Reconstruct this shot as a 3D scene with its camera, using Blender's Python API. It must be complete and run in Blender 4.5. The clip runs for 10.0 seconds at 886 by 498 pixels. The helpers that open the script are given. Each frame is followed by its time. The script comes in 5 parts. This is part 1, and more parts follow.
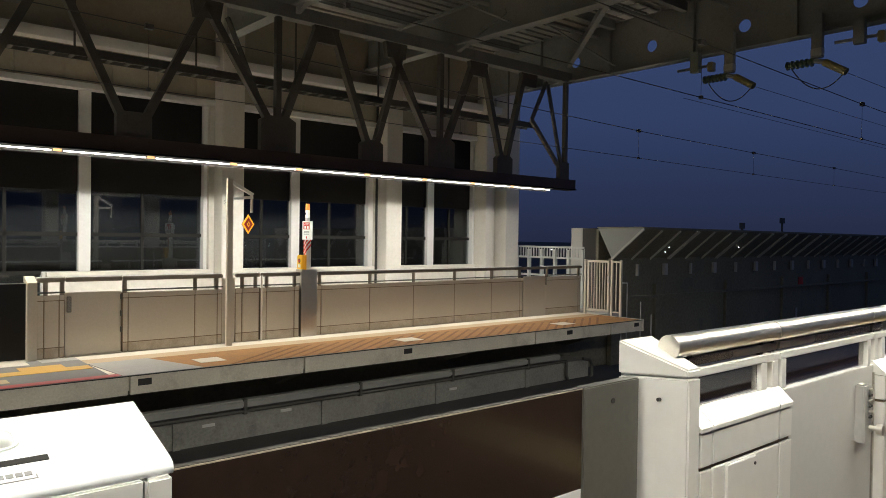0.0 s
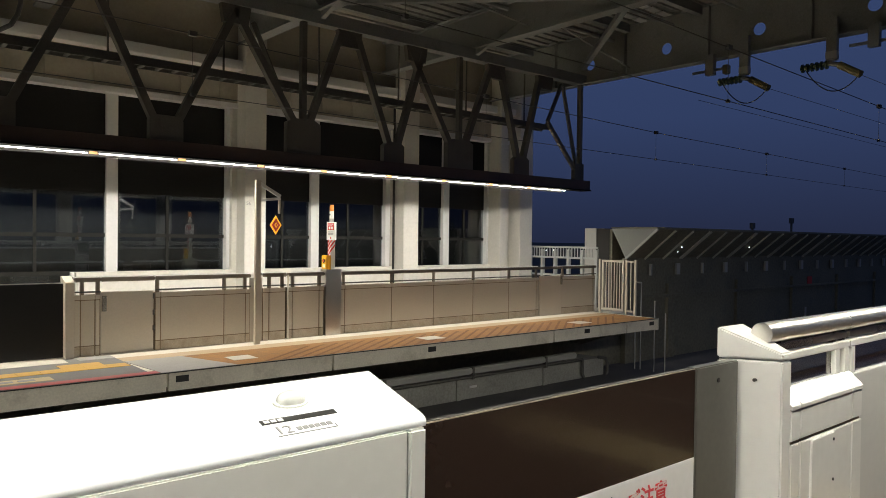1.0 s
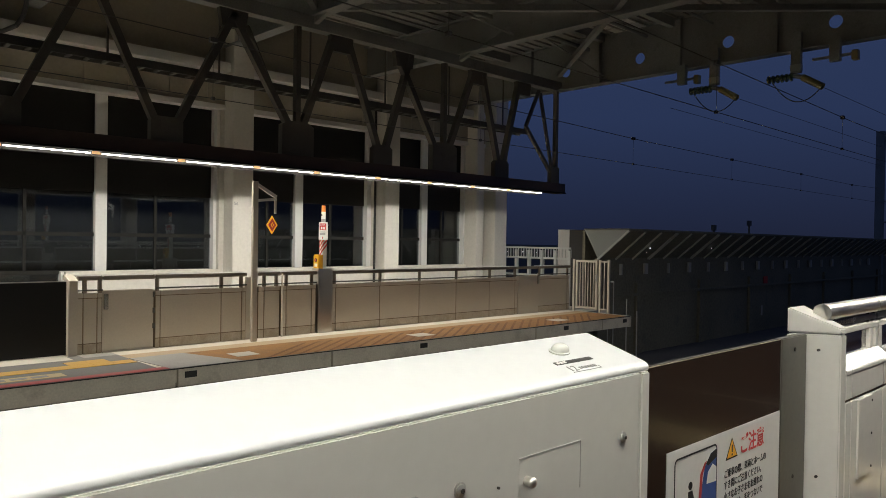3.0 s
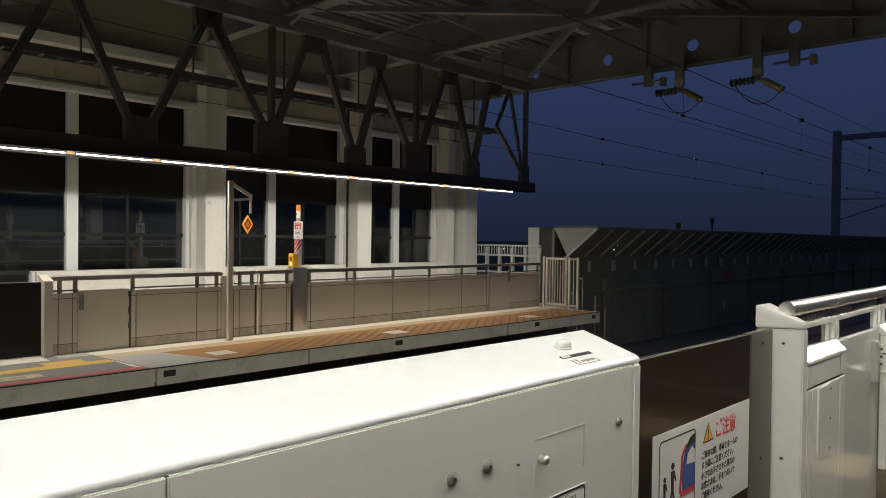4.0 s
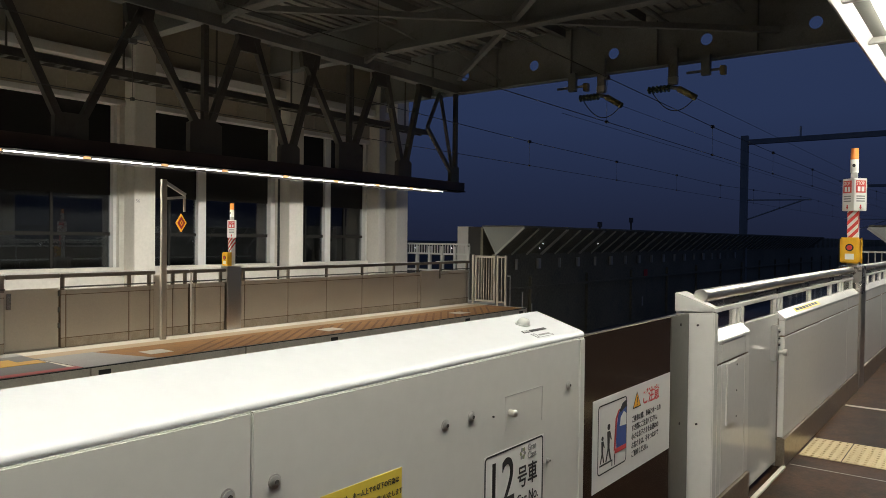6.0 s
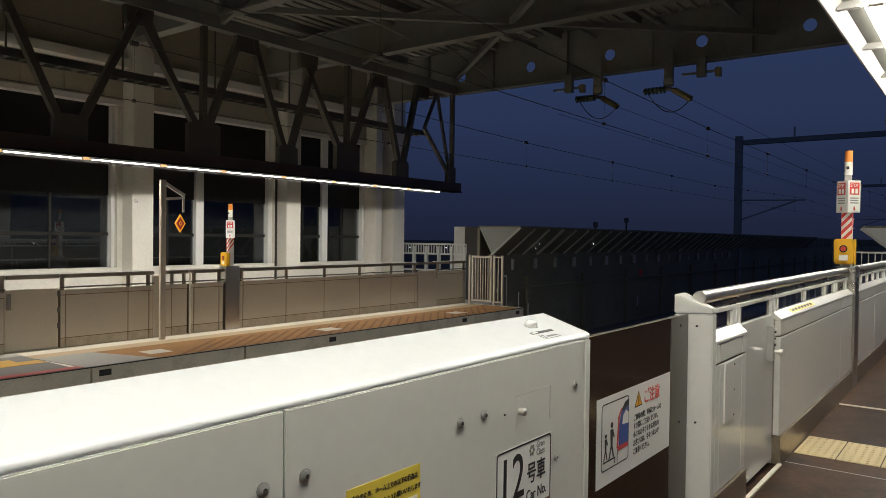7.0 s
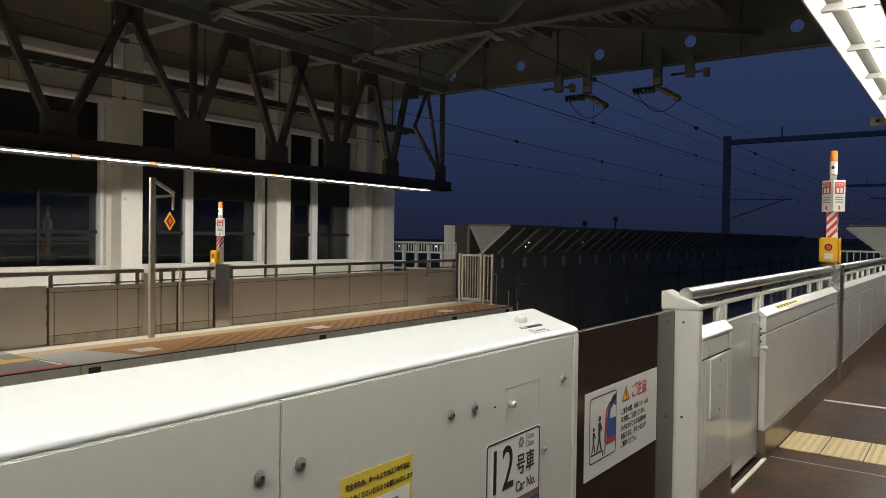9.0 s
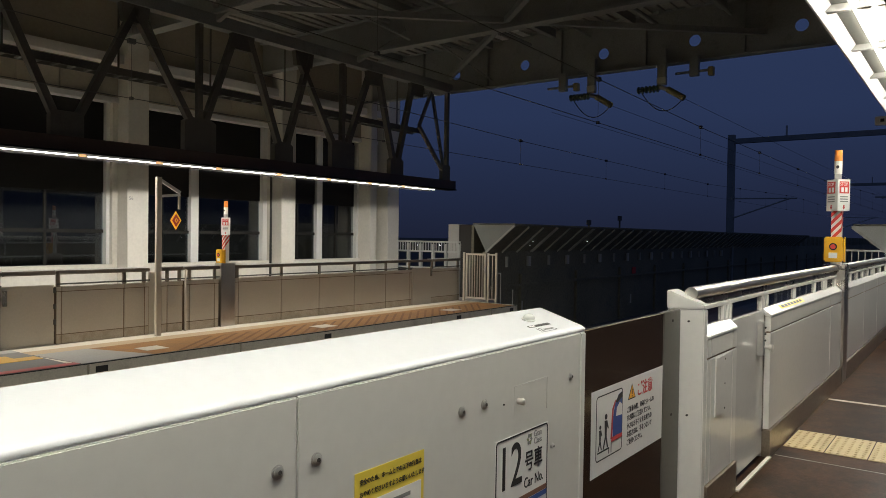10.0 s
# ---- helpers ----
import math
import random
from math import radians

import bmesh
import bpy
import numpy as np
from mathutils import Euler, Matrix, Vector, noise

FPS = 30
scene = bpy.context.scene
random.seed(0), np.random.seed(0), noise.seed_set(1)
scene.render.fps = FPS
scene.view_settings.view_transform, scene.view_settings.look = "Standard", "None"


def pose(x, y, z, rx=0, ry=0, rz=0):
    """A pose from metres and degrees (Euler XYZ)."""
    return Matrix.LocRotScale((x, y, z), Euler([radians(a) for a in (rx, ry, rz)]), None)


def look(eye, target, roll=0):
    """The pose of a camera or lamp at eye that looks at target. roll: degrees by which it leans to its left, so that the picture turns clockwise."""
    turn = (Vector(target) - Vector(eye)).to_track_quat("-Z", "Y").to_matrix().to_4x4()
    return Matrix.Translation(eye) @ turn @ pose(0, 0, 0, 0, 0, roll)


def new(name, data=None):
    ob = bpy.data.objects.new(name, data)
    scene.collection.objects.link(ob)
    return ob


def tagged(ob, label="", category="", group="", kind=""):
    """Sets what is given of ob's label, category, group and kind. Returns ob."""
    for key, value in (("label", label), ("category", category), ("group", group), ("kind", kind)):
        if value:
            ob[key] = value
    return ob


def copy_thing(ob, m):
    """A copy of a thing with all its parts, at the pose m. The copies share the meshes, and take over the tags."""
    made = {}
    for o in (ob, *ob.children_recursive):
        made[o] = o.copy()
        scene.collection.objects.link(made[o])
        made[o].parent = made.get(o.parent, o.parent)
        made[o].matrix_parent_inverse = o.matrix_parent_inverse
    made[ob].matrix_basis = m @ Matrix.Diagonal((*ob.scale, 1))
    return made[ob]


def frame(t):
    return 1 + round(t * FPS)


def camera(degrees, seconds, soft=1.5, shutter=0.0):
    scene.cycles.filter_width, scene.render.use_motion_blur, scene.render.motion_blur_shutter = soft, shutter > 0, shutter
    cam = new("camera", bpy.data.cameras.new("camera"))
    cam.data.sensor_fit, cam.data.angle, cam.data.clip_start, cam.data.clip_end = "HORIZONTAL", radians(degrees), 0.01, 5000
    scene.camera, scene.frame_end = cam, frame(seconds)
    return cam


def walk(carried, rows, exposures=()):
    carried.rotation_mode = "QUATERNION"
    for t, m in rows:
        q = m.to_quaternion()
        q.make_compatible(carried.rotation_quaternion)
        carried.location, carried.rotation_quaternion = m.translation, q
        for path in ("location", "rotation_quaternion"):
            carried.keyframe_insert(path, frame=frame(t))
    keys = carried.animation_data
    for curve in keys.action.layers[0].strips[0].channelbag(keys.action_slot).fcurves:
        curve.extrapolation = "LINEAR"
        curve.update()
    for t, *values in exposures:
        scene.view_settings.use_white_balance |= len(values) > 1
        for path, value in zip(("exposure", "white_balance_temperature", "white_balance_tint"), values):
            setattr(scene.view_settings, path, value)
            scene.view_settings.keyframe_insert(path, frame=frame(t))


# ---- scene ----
cam = camera(62.7, 10.0, soft=0.8)
PATH = [
    (0, (0.015, 0.094, 1.699), (1.319, 1.61, 1.667), 0.8),
    (0.5, (-0.289, 0.131, 1.672), (1.013, 1.649, 1.641), 0.7),
    (1, (-0.473, 0.155, 1.684), (0.828, 1.674, 1.654), 0.7),
    (1.5, (-0.783, 0.155, 1.683), (0.524, 1.669, 1.654), 0.7),
    (2, (-0.992, 0.192, 1.674), (0.348, 1.677, 1.645), 0.8),
    (2.5, (-1.163, 0.278, 1.643), (0.211, 1.731, 1.613), 0.8),
    (3.8, (-1.585, 0.194, 1.682), (-0.148, 1.585, 1.656), 0.8),
    (4, (-1.62, 0.188, 1.686), (-0.163, 1.558, 1.654), 0.7),
    (4.5, (-1.72, 0.147, 1.685), (-0.224, 1.475, 1.654), 0.7),
    (5, (-1.848, 0.1, 1.667), (-0.313, 1.382, 1.636), 0.8),
    (5.5, (-1.961, 0.066, 1.664), (-0.389, 1.302, 1.633), 0.7),
    (7, (-2.154, 0.05, 1.689), (-0.555, 1.252, 1.656), 0.7),
    (7.5, (-2.186, 0.015, 1.689), (-0.582, 1.209, 1.656), 0.8),
    (8, (-2.184, 0.004, 1.686), (-0.571, 1.185, 1.653), 0.8),
    (8.5, (-2.192, 0.019, 1.682), (-0.575, 1.195, 1.647), 0.8),
    (9, (-2.197, 0.025, 1.68), (-0.582, 1.204, 1.644), 0.8),
    (9.5, (-2.215, 0.017, 1.685), (-0.603, 1.2, 1.647), 0.9),
    (10, (-2.242, 0.018, 1.684), (-0.633, 1.205, 1.645), 0.8),
]
EXPOSURES = [(0.0, 0.38), (1.0, 0.34), (1.5, 0.2), (2.0, 0.04), (2.5, -0.10), (4.0, -0.16), (5.5, -0.18), (10.0, -0.17)]
walk(cam, [(t, look(eye, target, roll)) for t, eye, target, roll in PATH], EXPOSURES)

# ---- light: dusk sky; the lit fluorescent tubes over both platforms give the rest ----
OZ = -0.316          # floor of the opposite platform
BED = -1.85          # track bed
world = bpy.data.worlds.new("dusk")
scene.world = world
world.use_nodes = True
wn, wl = world.node_tree.nodes, world.node_tree.links
tc = wn.new("ShaderNodeTexCoord")
sep = wn.new("ShaderNodeSeparateXYZ")
ramp = wn.new("ShaderNodeValToRGB")
wl.new(tc.outputs["Generated"], sep.inputs[0])
wl.new(sep.outputs["Z"], ramp.inputs[0])
ramp.color_ramp.elements[0].position = 0.0
ramp.color_ramp.elements[0].color = (0.0125, 0.0165, 0.038, 1)
ramp.color_ramp.elements[1].position = 0.6
ramp.color_ramp.elements[1].color = (0.030, 0.049, 0.117, 1)
mid = ramp.color_ramp.elements.new(0.16)
mid.color = (0.0215, 0.0345, 0.086, 1)
bgn = wn["Background"]
bgn.inputs["Strength"].default_value = 1.1
wl.new(ramp.outputs[0], bgn.inputs["Color"])


def strip_lamp(name, x0, x1, y, z, width, watts, colour, tilt=0):
    d = bpy.data.lights.new(name, "AREA")
    d.shape, d.size, d.size_y, d.energy, d.color = "RECTANGLE", x1 - x0, width, watts, colour
    ob = new(name, d)
    ob.matrix_world = pose((x0 + x1) / 2, y, z, tilt)
    return ob


strip_lamp("tube_light_opposite", -8.0, 14.7, 12.83, 2.974, 0.06, 400, (1.0, 0.965, 0.885))
strip_lamp("tube_track_light_opposite", -8.0, 14.7, 12.809, 2.978, 0.008, 110, (1.0, 0.975, 0.91), -62)
strip_lamp("tube_side_light_opposite", -8.0, 14.7, 12.850, 2.978, 0.008, 330, (1.0, 0.975, 0.91), 62)
strip_lamp("tube_light_near", -8.0, 14.9, 0.69, 3.274, 0.14, 308, (1.0, 0.98, 0.885))
strip_lamp("tube_side_light_near", -8.0, 14.9, 0.655, 3.2765, 0.008, 160, (1.0, 0.98, 0.885), -62)
strip_lamp("tube_track_light_near", -8.0, 14.9, 0.735, 3.2765, 0.008, 100, (1.0, 0.98, 0.885), 62)

# ---- materials ----
def mat(name, base, rough=0.5, metal=0.0, scale=6.0, vary=0.12, bump=0.0, bump_scale=80.0, stain=None, stain_at=(0.55, 0.75), coat=0.0, spec=0.5, per_piece=0.0, uneven=1.0):
    """Two scales of variation: slow blotches, fine grain; stain: a second colour in patches."""
    m = bpy.data.materials.new(name)
    m.use_nodes = True
    n, l = m.node_tree.nodes, m.node_tree.links
    p = n["Principled BSDF"]
    p.inputs["Roughness"].default_value, p.inputs["Metallic"].default_value = rough, metal
    p.inputs["Coat Weight"].default_value = coat
    p.inputs["Specular IOR Level"].default_value = spec
    geo = n.new("ShaderNodeNewGeometry")
    pos = geo.outputs["Position"]
    big = n.new("ShaderNodeTexNoise")
    big.inputs["Scale"].default_value, big.inputs["Detail"].default_value = scale * 0.25, 5
    fine = n.new("ShaderNodeTexNoise")
    fine.inputs["Scale"].default_value, fine.inputs["Detail"].default_value = scale * 8, 4
    l.new(pos, big.inputs["Vector"]), l.new(pos, fine.inputs["Vector"])
    add = n.new("ShaderNodeMath")
    add.operation = "ADD"
    l.new(big.outputs["Fac"], add.inputs[0]), l.new(fine.outputs["Fac"], add.inputs[1])
    mr = n.new("ShaderNodeMapRange")
    mr.inputs["From Min"].default_value, mr.inputs["From Max"].default_value = 0.7, 1.3
    mr.inputs["To Min"].default_value, mr.inputs["To Max"].default_value = 1 - vary, 1 + vary
    l.new(add.outputs[0], mr.inputs["Value"])
    value = mr.outputs["Result"]
    if per_piece:
        info = n.new("ShaderNodeObjectInfo")
        pr = n.new("ShaderNodeMapRange")
        pr.inputs["To Min"].default_value, pr.inputs["To Max"].default_value = 1 - per_piece, 1 + per_piece
        l.new(info.outputs["Random"], pr.inputs["Value"])
        mul = n.new("ShaderNodeMath")
        mul.operation = "MULTIPLY"
        l.new(value, mul.inputs[0]), l.new(pr.outputs["Result"], mul.inputs[1])
        value = mul.outputs[0]
    col = n.new("ShaderNodeVectorMath")
    col.operation = "SCALE"
    l.new(value, col.inputs["Scale"])
    if stain:
        sn = n.new("ShaderNodeTexNoise")
        sn.inputs["Scale"].default_value, sn.inputs["Detail"].default_value, sn.inputs["Roughness"].default_value = scale * 0.6, 8, 0.7
        l.new(pos, sn.inputs["Vector"])
        sr = n.new("ShaderNodeMapRange")
        sr.inputs["From Min"].default_value, sr.inputs["From Max"].default_value = stain_at
        l.new(sn.outputs["Fac"], sr.inputs["Value"])
        mix = n.new("ShaderNodeMix")
        mix.data_type = "RGBA"
        mix.inputs["A"].default_value, mix.inputs["B"].default_value = (*base, 1), (*stain, 1)
        l.new(sr.outputs["Result"], mix.inputs["Factor"])
        l.new(mix.outputs["Result"], col.inputs[0])
    else:
        col.inputs[0].default_value = base
    l.new(col.outputs[0], p.inputs["Base Color"])
    rr = n.new("ShaderNodeMapRange")
    rr.inputs["To Min"].default_value, rr.inputs["To Max"].default_value = max(rough - 0.08 * uneven, 0.02), min(rough + 0.1 * uneven, 1)
    l.new(big.outputs["Fac"], rr.inputs["Value"])
    l.new(rr.outputs["Result"], p.inputs["Roughness"])
    if bump:
        bn = n.new("ShaderNodeTexNoise")
        bn.inputs["Scale"].default_value, bn.inputs["Detail"].default_value = bump_scale, 4
        l.new(pos, bn.inputs["Vector"])
        b = n.new("ShaderNodeBump")
        b.inputs["Strength"].default_value, b.inputs["Distance"].default_value = bump, 0.01
        l.new(bn.outputs["Fac"], b.inputs["Height"])
        l.new(b.outputs["Normal"], p.inputs["Normal"])
    return m


def glow(name, colour, strength):
    m = bpy.data.materials.new(name)
    m.use_nodes = True
    p = m.node_tree.nodes["Principled BSDF"]
    p.inputs["Base Color"].default_value = (*colour, 1)
    p.inputs["Emission Color"].default_value = (*colour, 1)
    p.inputs["Emission Strength"].default_value = strength
    return m


def glass(name, tint=(0.9, 0.95, 0.95), rough=0.02, ior=1.5):
    m = bpy.data.materials.new(name)
    m.use_nodes = True
    p = m.node_tree.nodes["Principled BSDF"]
    p.inputs["Base Color"].default_value = (*tint, 1)
    p.inputs["Transmission Weight"].default_value = 1.0
    p.inputs["Roughness"].default_value = rough
    p.inputs["IOR"].default_value = ior
    return m


WHITE = mat("white_painted_steel", (0.78, 0.765, 0.71), 0.19, 0, 3, 0.03, uneven=0.15)
LIDW = mat("bright_white_lid", (0.755, 0.765, 0.765), 0.24, 0, 3, 0.02, uneven=0.2)
CREAM = mat("cream_painted_steel", (0.54, 0.485, 0.39), 0.42, 0, 4, 0.05, 0.03, 30)
HOUSE = mat("housing_panel", (0.66, 0.652, 0.605), 0.18, 0, 3, 0.025, uneven=0.15)
GREY = mat("grey_painted_steel", (0.42, 0.41, 0.38), 0.45, 0, 4, 0.06)
STEEL = mat("brushed_stainless", (0.56, 0.53, 0.48), 0.28, 1.0, 5, 0.08, 0.05, 120)
KICK = mat("stained_stainless_kickplate", (0.42, 0.36, 0.28), 0.35, 0.9, 8, 0.15, 0.05, 60, stain=(0.28, 0.22, 0.15))
RAILO = mat("dull_brown_steel_rail", (0.24, 0.20, 0.155), 0.4, 0.6, 8, 0.15)
KICKO = mat("stained_cream_kickplate", (0.50, 0.43, 0.33), 0.45, 0.3, 6, 0.12, 0.05, 60, stain=(0.36, 0.28, 0.19), stain_at=(0.45, 0.75))
CHROME = mat("polished_steel_tube", (0.74, 0.71, 0.65), 0.36, 1.0, 5, 0.05)
BOLT = mat("bolt_steel", (0.50, 0.49, 0.46), 0.32, 0.7, 20, 0.1)
GAP = mat("dark_joint", (0.05, 0.045, 0.04), 0.8)
RUST = mat("weathered_joint", (0.19, 0.135, 0.08), 0.7, 0, 20, 0.2)
DOORBROWN = mat("dark_brown_door_panel", (0.025, 0.0155, 0.012), 0.14, 0, 3, 0.15, coat=0.12)
DARKSTEEL = mat("dark_painted_structural_steel", (0.115, 0.108, 0.093), 0.6, 0, 5, 0.15, 0.1, 20, stain=(0.08, 0.075, 0.063))
ROOFDECK = mat("dark_roof_deck", (0.31, 0.295, 0.265), 0.7, 0, 1.5, 0.25, 0.1, 10, stain=(0.19, 0.18, 0.16))
BEAMRED = mat("dark_red_brown_steel", (0.075, 0.05, 0.04), 0.5, 0, 5, 0.15)
WALLW = mat("pale_precast_wall", (0.66, 0.63, 0.56), 0.7, 0, 2, 0.06, 0.05, 60, stain=(0.60, 0.565, 0.49), stain_at=(0.55, 0.9))
# Upper wall darker than the precast below; its dimness is in the colour.
WALLUP = mat("pale_upper_wall_dimmed", (0.40, 0.36, 0.285), 0.75, 0, 2, 0.08, 0.1, 60)
FRAMEW = mat("white_window_frame", (0.70, 0.69, 0.66), 0.45, 0, 3, 0.05)
CONC = mat("pale_concrete_fascia", (0.72, 0.665, 0.55), 0.8, 0, 4, 0.12, 0.2, 60, stain=(0.52, 0.46, 0.37), stain_at=(0.52, 0.75))
CONCD = mat("dark_stained_concrete", (0.36, 0.35, 0.31), 0.85, 0, 3, 0.2, 0.25, 40, stain=(0.22, 0.21, 0.19))
BALLAST = mat("track_slab", (0.10, 0.095, 0.09), 0.9, 0, 4, 0.25, 0.3, 40)
RAILM = mat("rail_steel", (0.20, 0.16, 0.13), 0.4, 0.9, 10, 0.2)
FLOORM = mat("dark_brown_platform_floor", (0.058, 0.028, 0.013), 0.38, 0, 3, 0.4, 0.10, 70, stain=(0.022, 0.012, 0.006), stain_at=(0.44, 0.60), spec=0.06)
FLOORO = mat("pale_rear_platform_floor", (0.55, 0.50, 0.42), 0.6, 0, 4, 0.1, 0.1, 60)
TACT = mat("worn_yellow_tactile_tile", (0.52, 0.415, 0.225), 0.6, 0, 8, 0.08, 0.1, 60, stain=(0.45, 0.36, 0.21), per_piece=0.04)
ORANGE = mat("worn_orange_platform_coating", (0.345, 0.175, 0.066), 0.7, 0, 5, 0.2, 0.06, 60, stain=(0.26, 0.15, 0.078), stain_at=(0.45, 0.7), spec=0.15)
STRIPE = mat("brown_hatch_stripe", (0.215, 0.102, 0.046), 0.7, 0, 6, 0.2, stain=(0.26, 0.13, 0.055), stain_at=(0.48, 0.66), spec=0.15)
TAN = mat("tan_platform_coating", (0.45, 0.33, 0.20), 0.65, 0, 4, 0.12, 0.12, 60)
SLATE = mat("slate_grey_coating", (0.17, 0.165, 0.155), 0.65, 0, 5, 0.12, 0.12, 60)
SLATEL = mat("pale_grey_coating", (0.34, 0.32, 0.29), 0.65, 0, 5, 0.12, 0.12, 60)
PALE = mat("pale_edge_band", (0.62, 0.56, 0.46), 0.6, 0, 4, 0.1)
YELLOWF = mat("yellow_tactile_band", (0.58, 0.33, 0.07), 0.6, 0, 8, 0.12, 0.1, 60)
REDF = mat("red_edge_line", (0.42, 0.065, 0.06), 0.5, 0, 6, 0.12)
YELLOW = mat("yellow_plastic", (0.80, 0.44, 0.02), 0.4, 0, 6, 0.05)
YLABEL = mat("yellow_label", (0.78, 0.60, 0.08), 0.45, 0, 6, 0.04)
ORANGEP = mat("orange_lamp_cap", (0.85, 0.28, 0.05), 0.35, 0, 8, 0.05)
RED = mat("red_paint", (0.62, 0.06, 0.05), 0.4, 0, 8, 0.06)
PAPER = mat("white_sign_plate", (0.78, 0.77, 0.73), 0.35, 0, 5, 0.03)
INK = mat("black_print", (0.02, 0.02, 0.02), 0.5)
INKG = mat("grey_print", (0.25, 0.25, 0.24), 0.5)
REDINK = mat("red_print", (0.60, 0.07, 0.07), 0.5)
BLUEINK = mat("blue_print", (0.05, 0.10, 0.32), 0.5)
BROWNINK = mat("brown_print", (0.22, 0.11, 0.07), 0.5)
GREENINK = mat("green_print", (0.25, 0.28, 0.16), 0.5)
ORANGEINK = mat("orange_print", (0.85, 0.42, 0.03), 0.5)
# Near black, so skirt and flange show no lamplight from the tubes beside.
UNLIT = mat("unlit_black_skirt_and_flange", (0.010, 0.009, 0.008), 0.85, spec=0.05)
DARKDOOR = mat("near_black_door_panel", (0.010, 0.0095, 0.009), 0.35, 0, 4, 0.1, spec=0.2)
TROUGH = mat("grey_lamp_trough", (0.24, 0.24, 0.21), 0.6, 0, 6, 0.08)
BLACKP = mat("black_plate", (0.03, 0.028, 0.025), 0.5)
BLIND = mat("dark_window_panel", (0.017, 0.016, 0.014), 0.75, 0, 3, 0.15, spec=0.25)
DOME = mat("milky_lens", (0.74, 0.75, 0.69), 0.2, 0, 8, 0.05)
GREENI = mat("green_insulator", (0.10, 0.14, 0.07), 0.4, 0, 8, 0.1)
YINS = mat("yellow_brown_insulator", (0.30, 0.25, 0.10), 0.45, 0, 8, 0.1)
# Wire lightened from near black, the haze put into its colour.
WIRE = mat("dark_wire", (0.12, 0.115, 0.11), 0.6)
FARWALL = mat("dark_sound_wall", (0.19, 0.175, 0.125), 0.8, 0, 1.5, 0.25, stain=(0.12, 0.12, 0.10))
PALEG = mat("pale_grey_railing_and_lit_hood_end", (0.46, 0.47, 0.44), 0.5, 0, 5, 0.1)
HOODEND = mat("dull_grey_hood_end", (0.25, 0.26, 0.235), 0.6, 0, 4, 0.12)
LAND = mat("dark_far_land", (0.02, 0.022, 0.018), 0.95, 0, 0.05, 0.3)
TUBE = glow("lit_fluorescent_tube", (1.0, 0.96, 0.87), 6.0)
TUBEN = glow("lit_near_tube", (1.0, 0.97, 0.89), 12.0)
WARMEND = glow("tube_end_glow", (1.0, 0.55, 0.25), 0.7)
RIB = mat("pale_rib", (0.50, 0.48, 0.42), 0.6, 0, 4, 0.15)
# Grey steel, lightened so that haze over girders and portals sits in the colour.
GIRD = mat("grey_girder_steel_with_haze", (0.255, 0.26, 0.245), 0.6, 0, 4, 0.15, 0.1, 20, stain=(0.17, 0.175, 0.165))
CITY = glow("far_lamp", (0.9, 0.95, 1.0), 6.0)
# Faint emission stands for the light the amber marker throws back.
AMBERGLOW = glow("amber_reflector_with_glow", (1.0, 0.36, 0.03), 0.9)
GLASSW = glass("window_glass", (0.45, 0.50, 0.53), ior=1.6)
GLASSP = glass("rail_pane_glass", (0.75, 0.75, 0.72))
SKYLIGHT = mat("translucent_roof_panel", (0.6, 0.6, 0.58), 0.5)


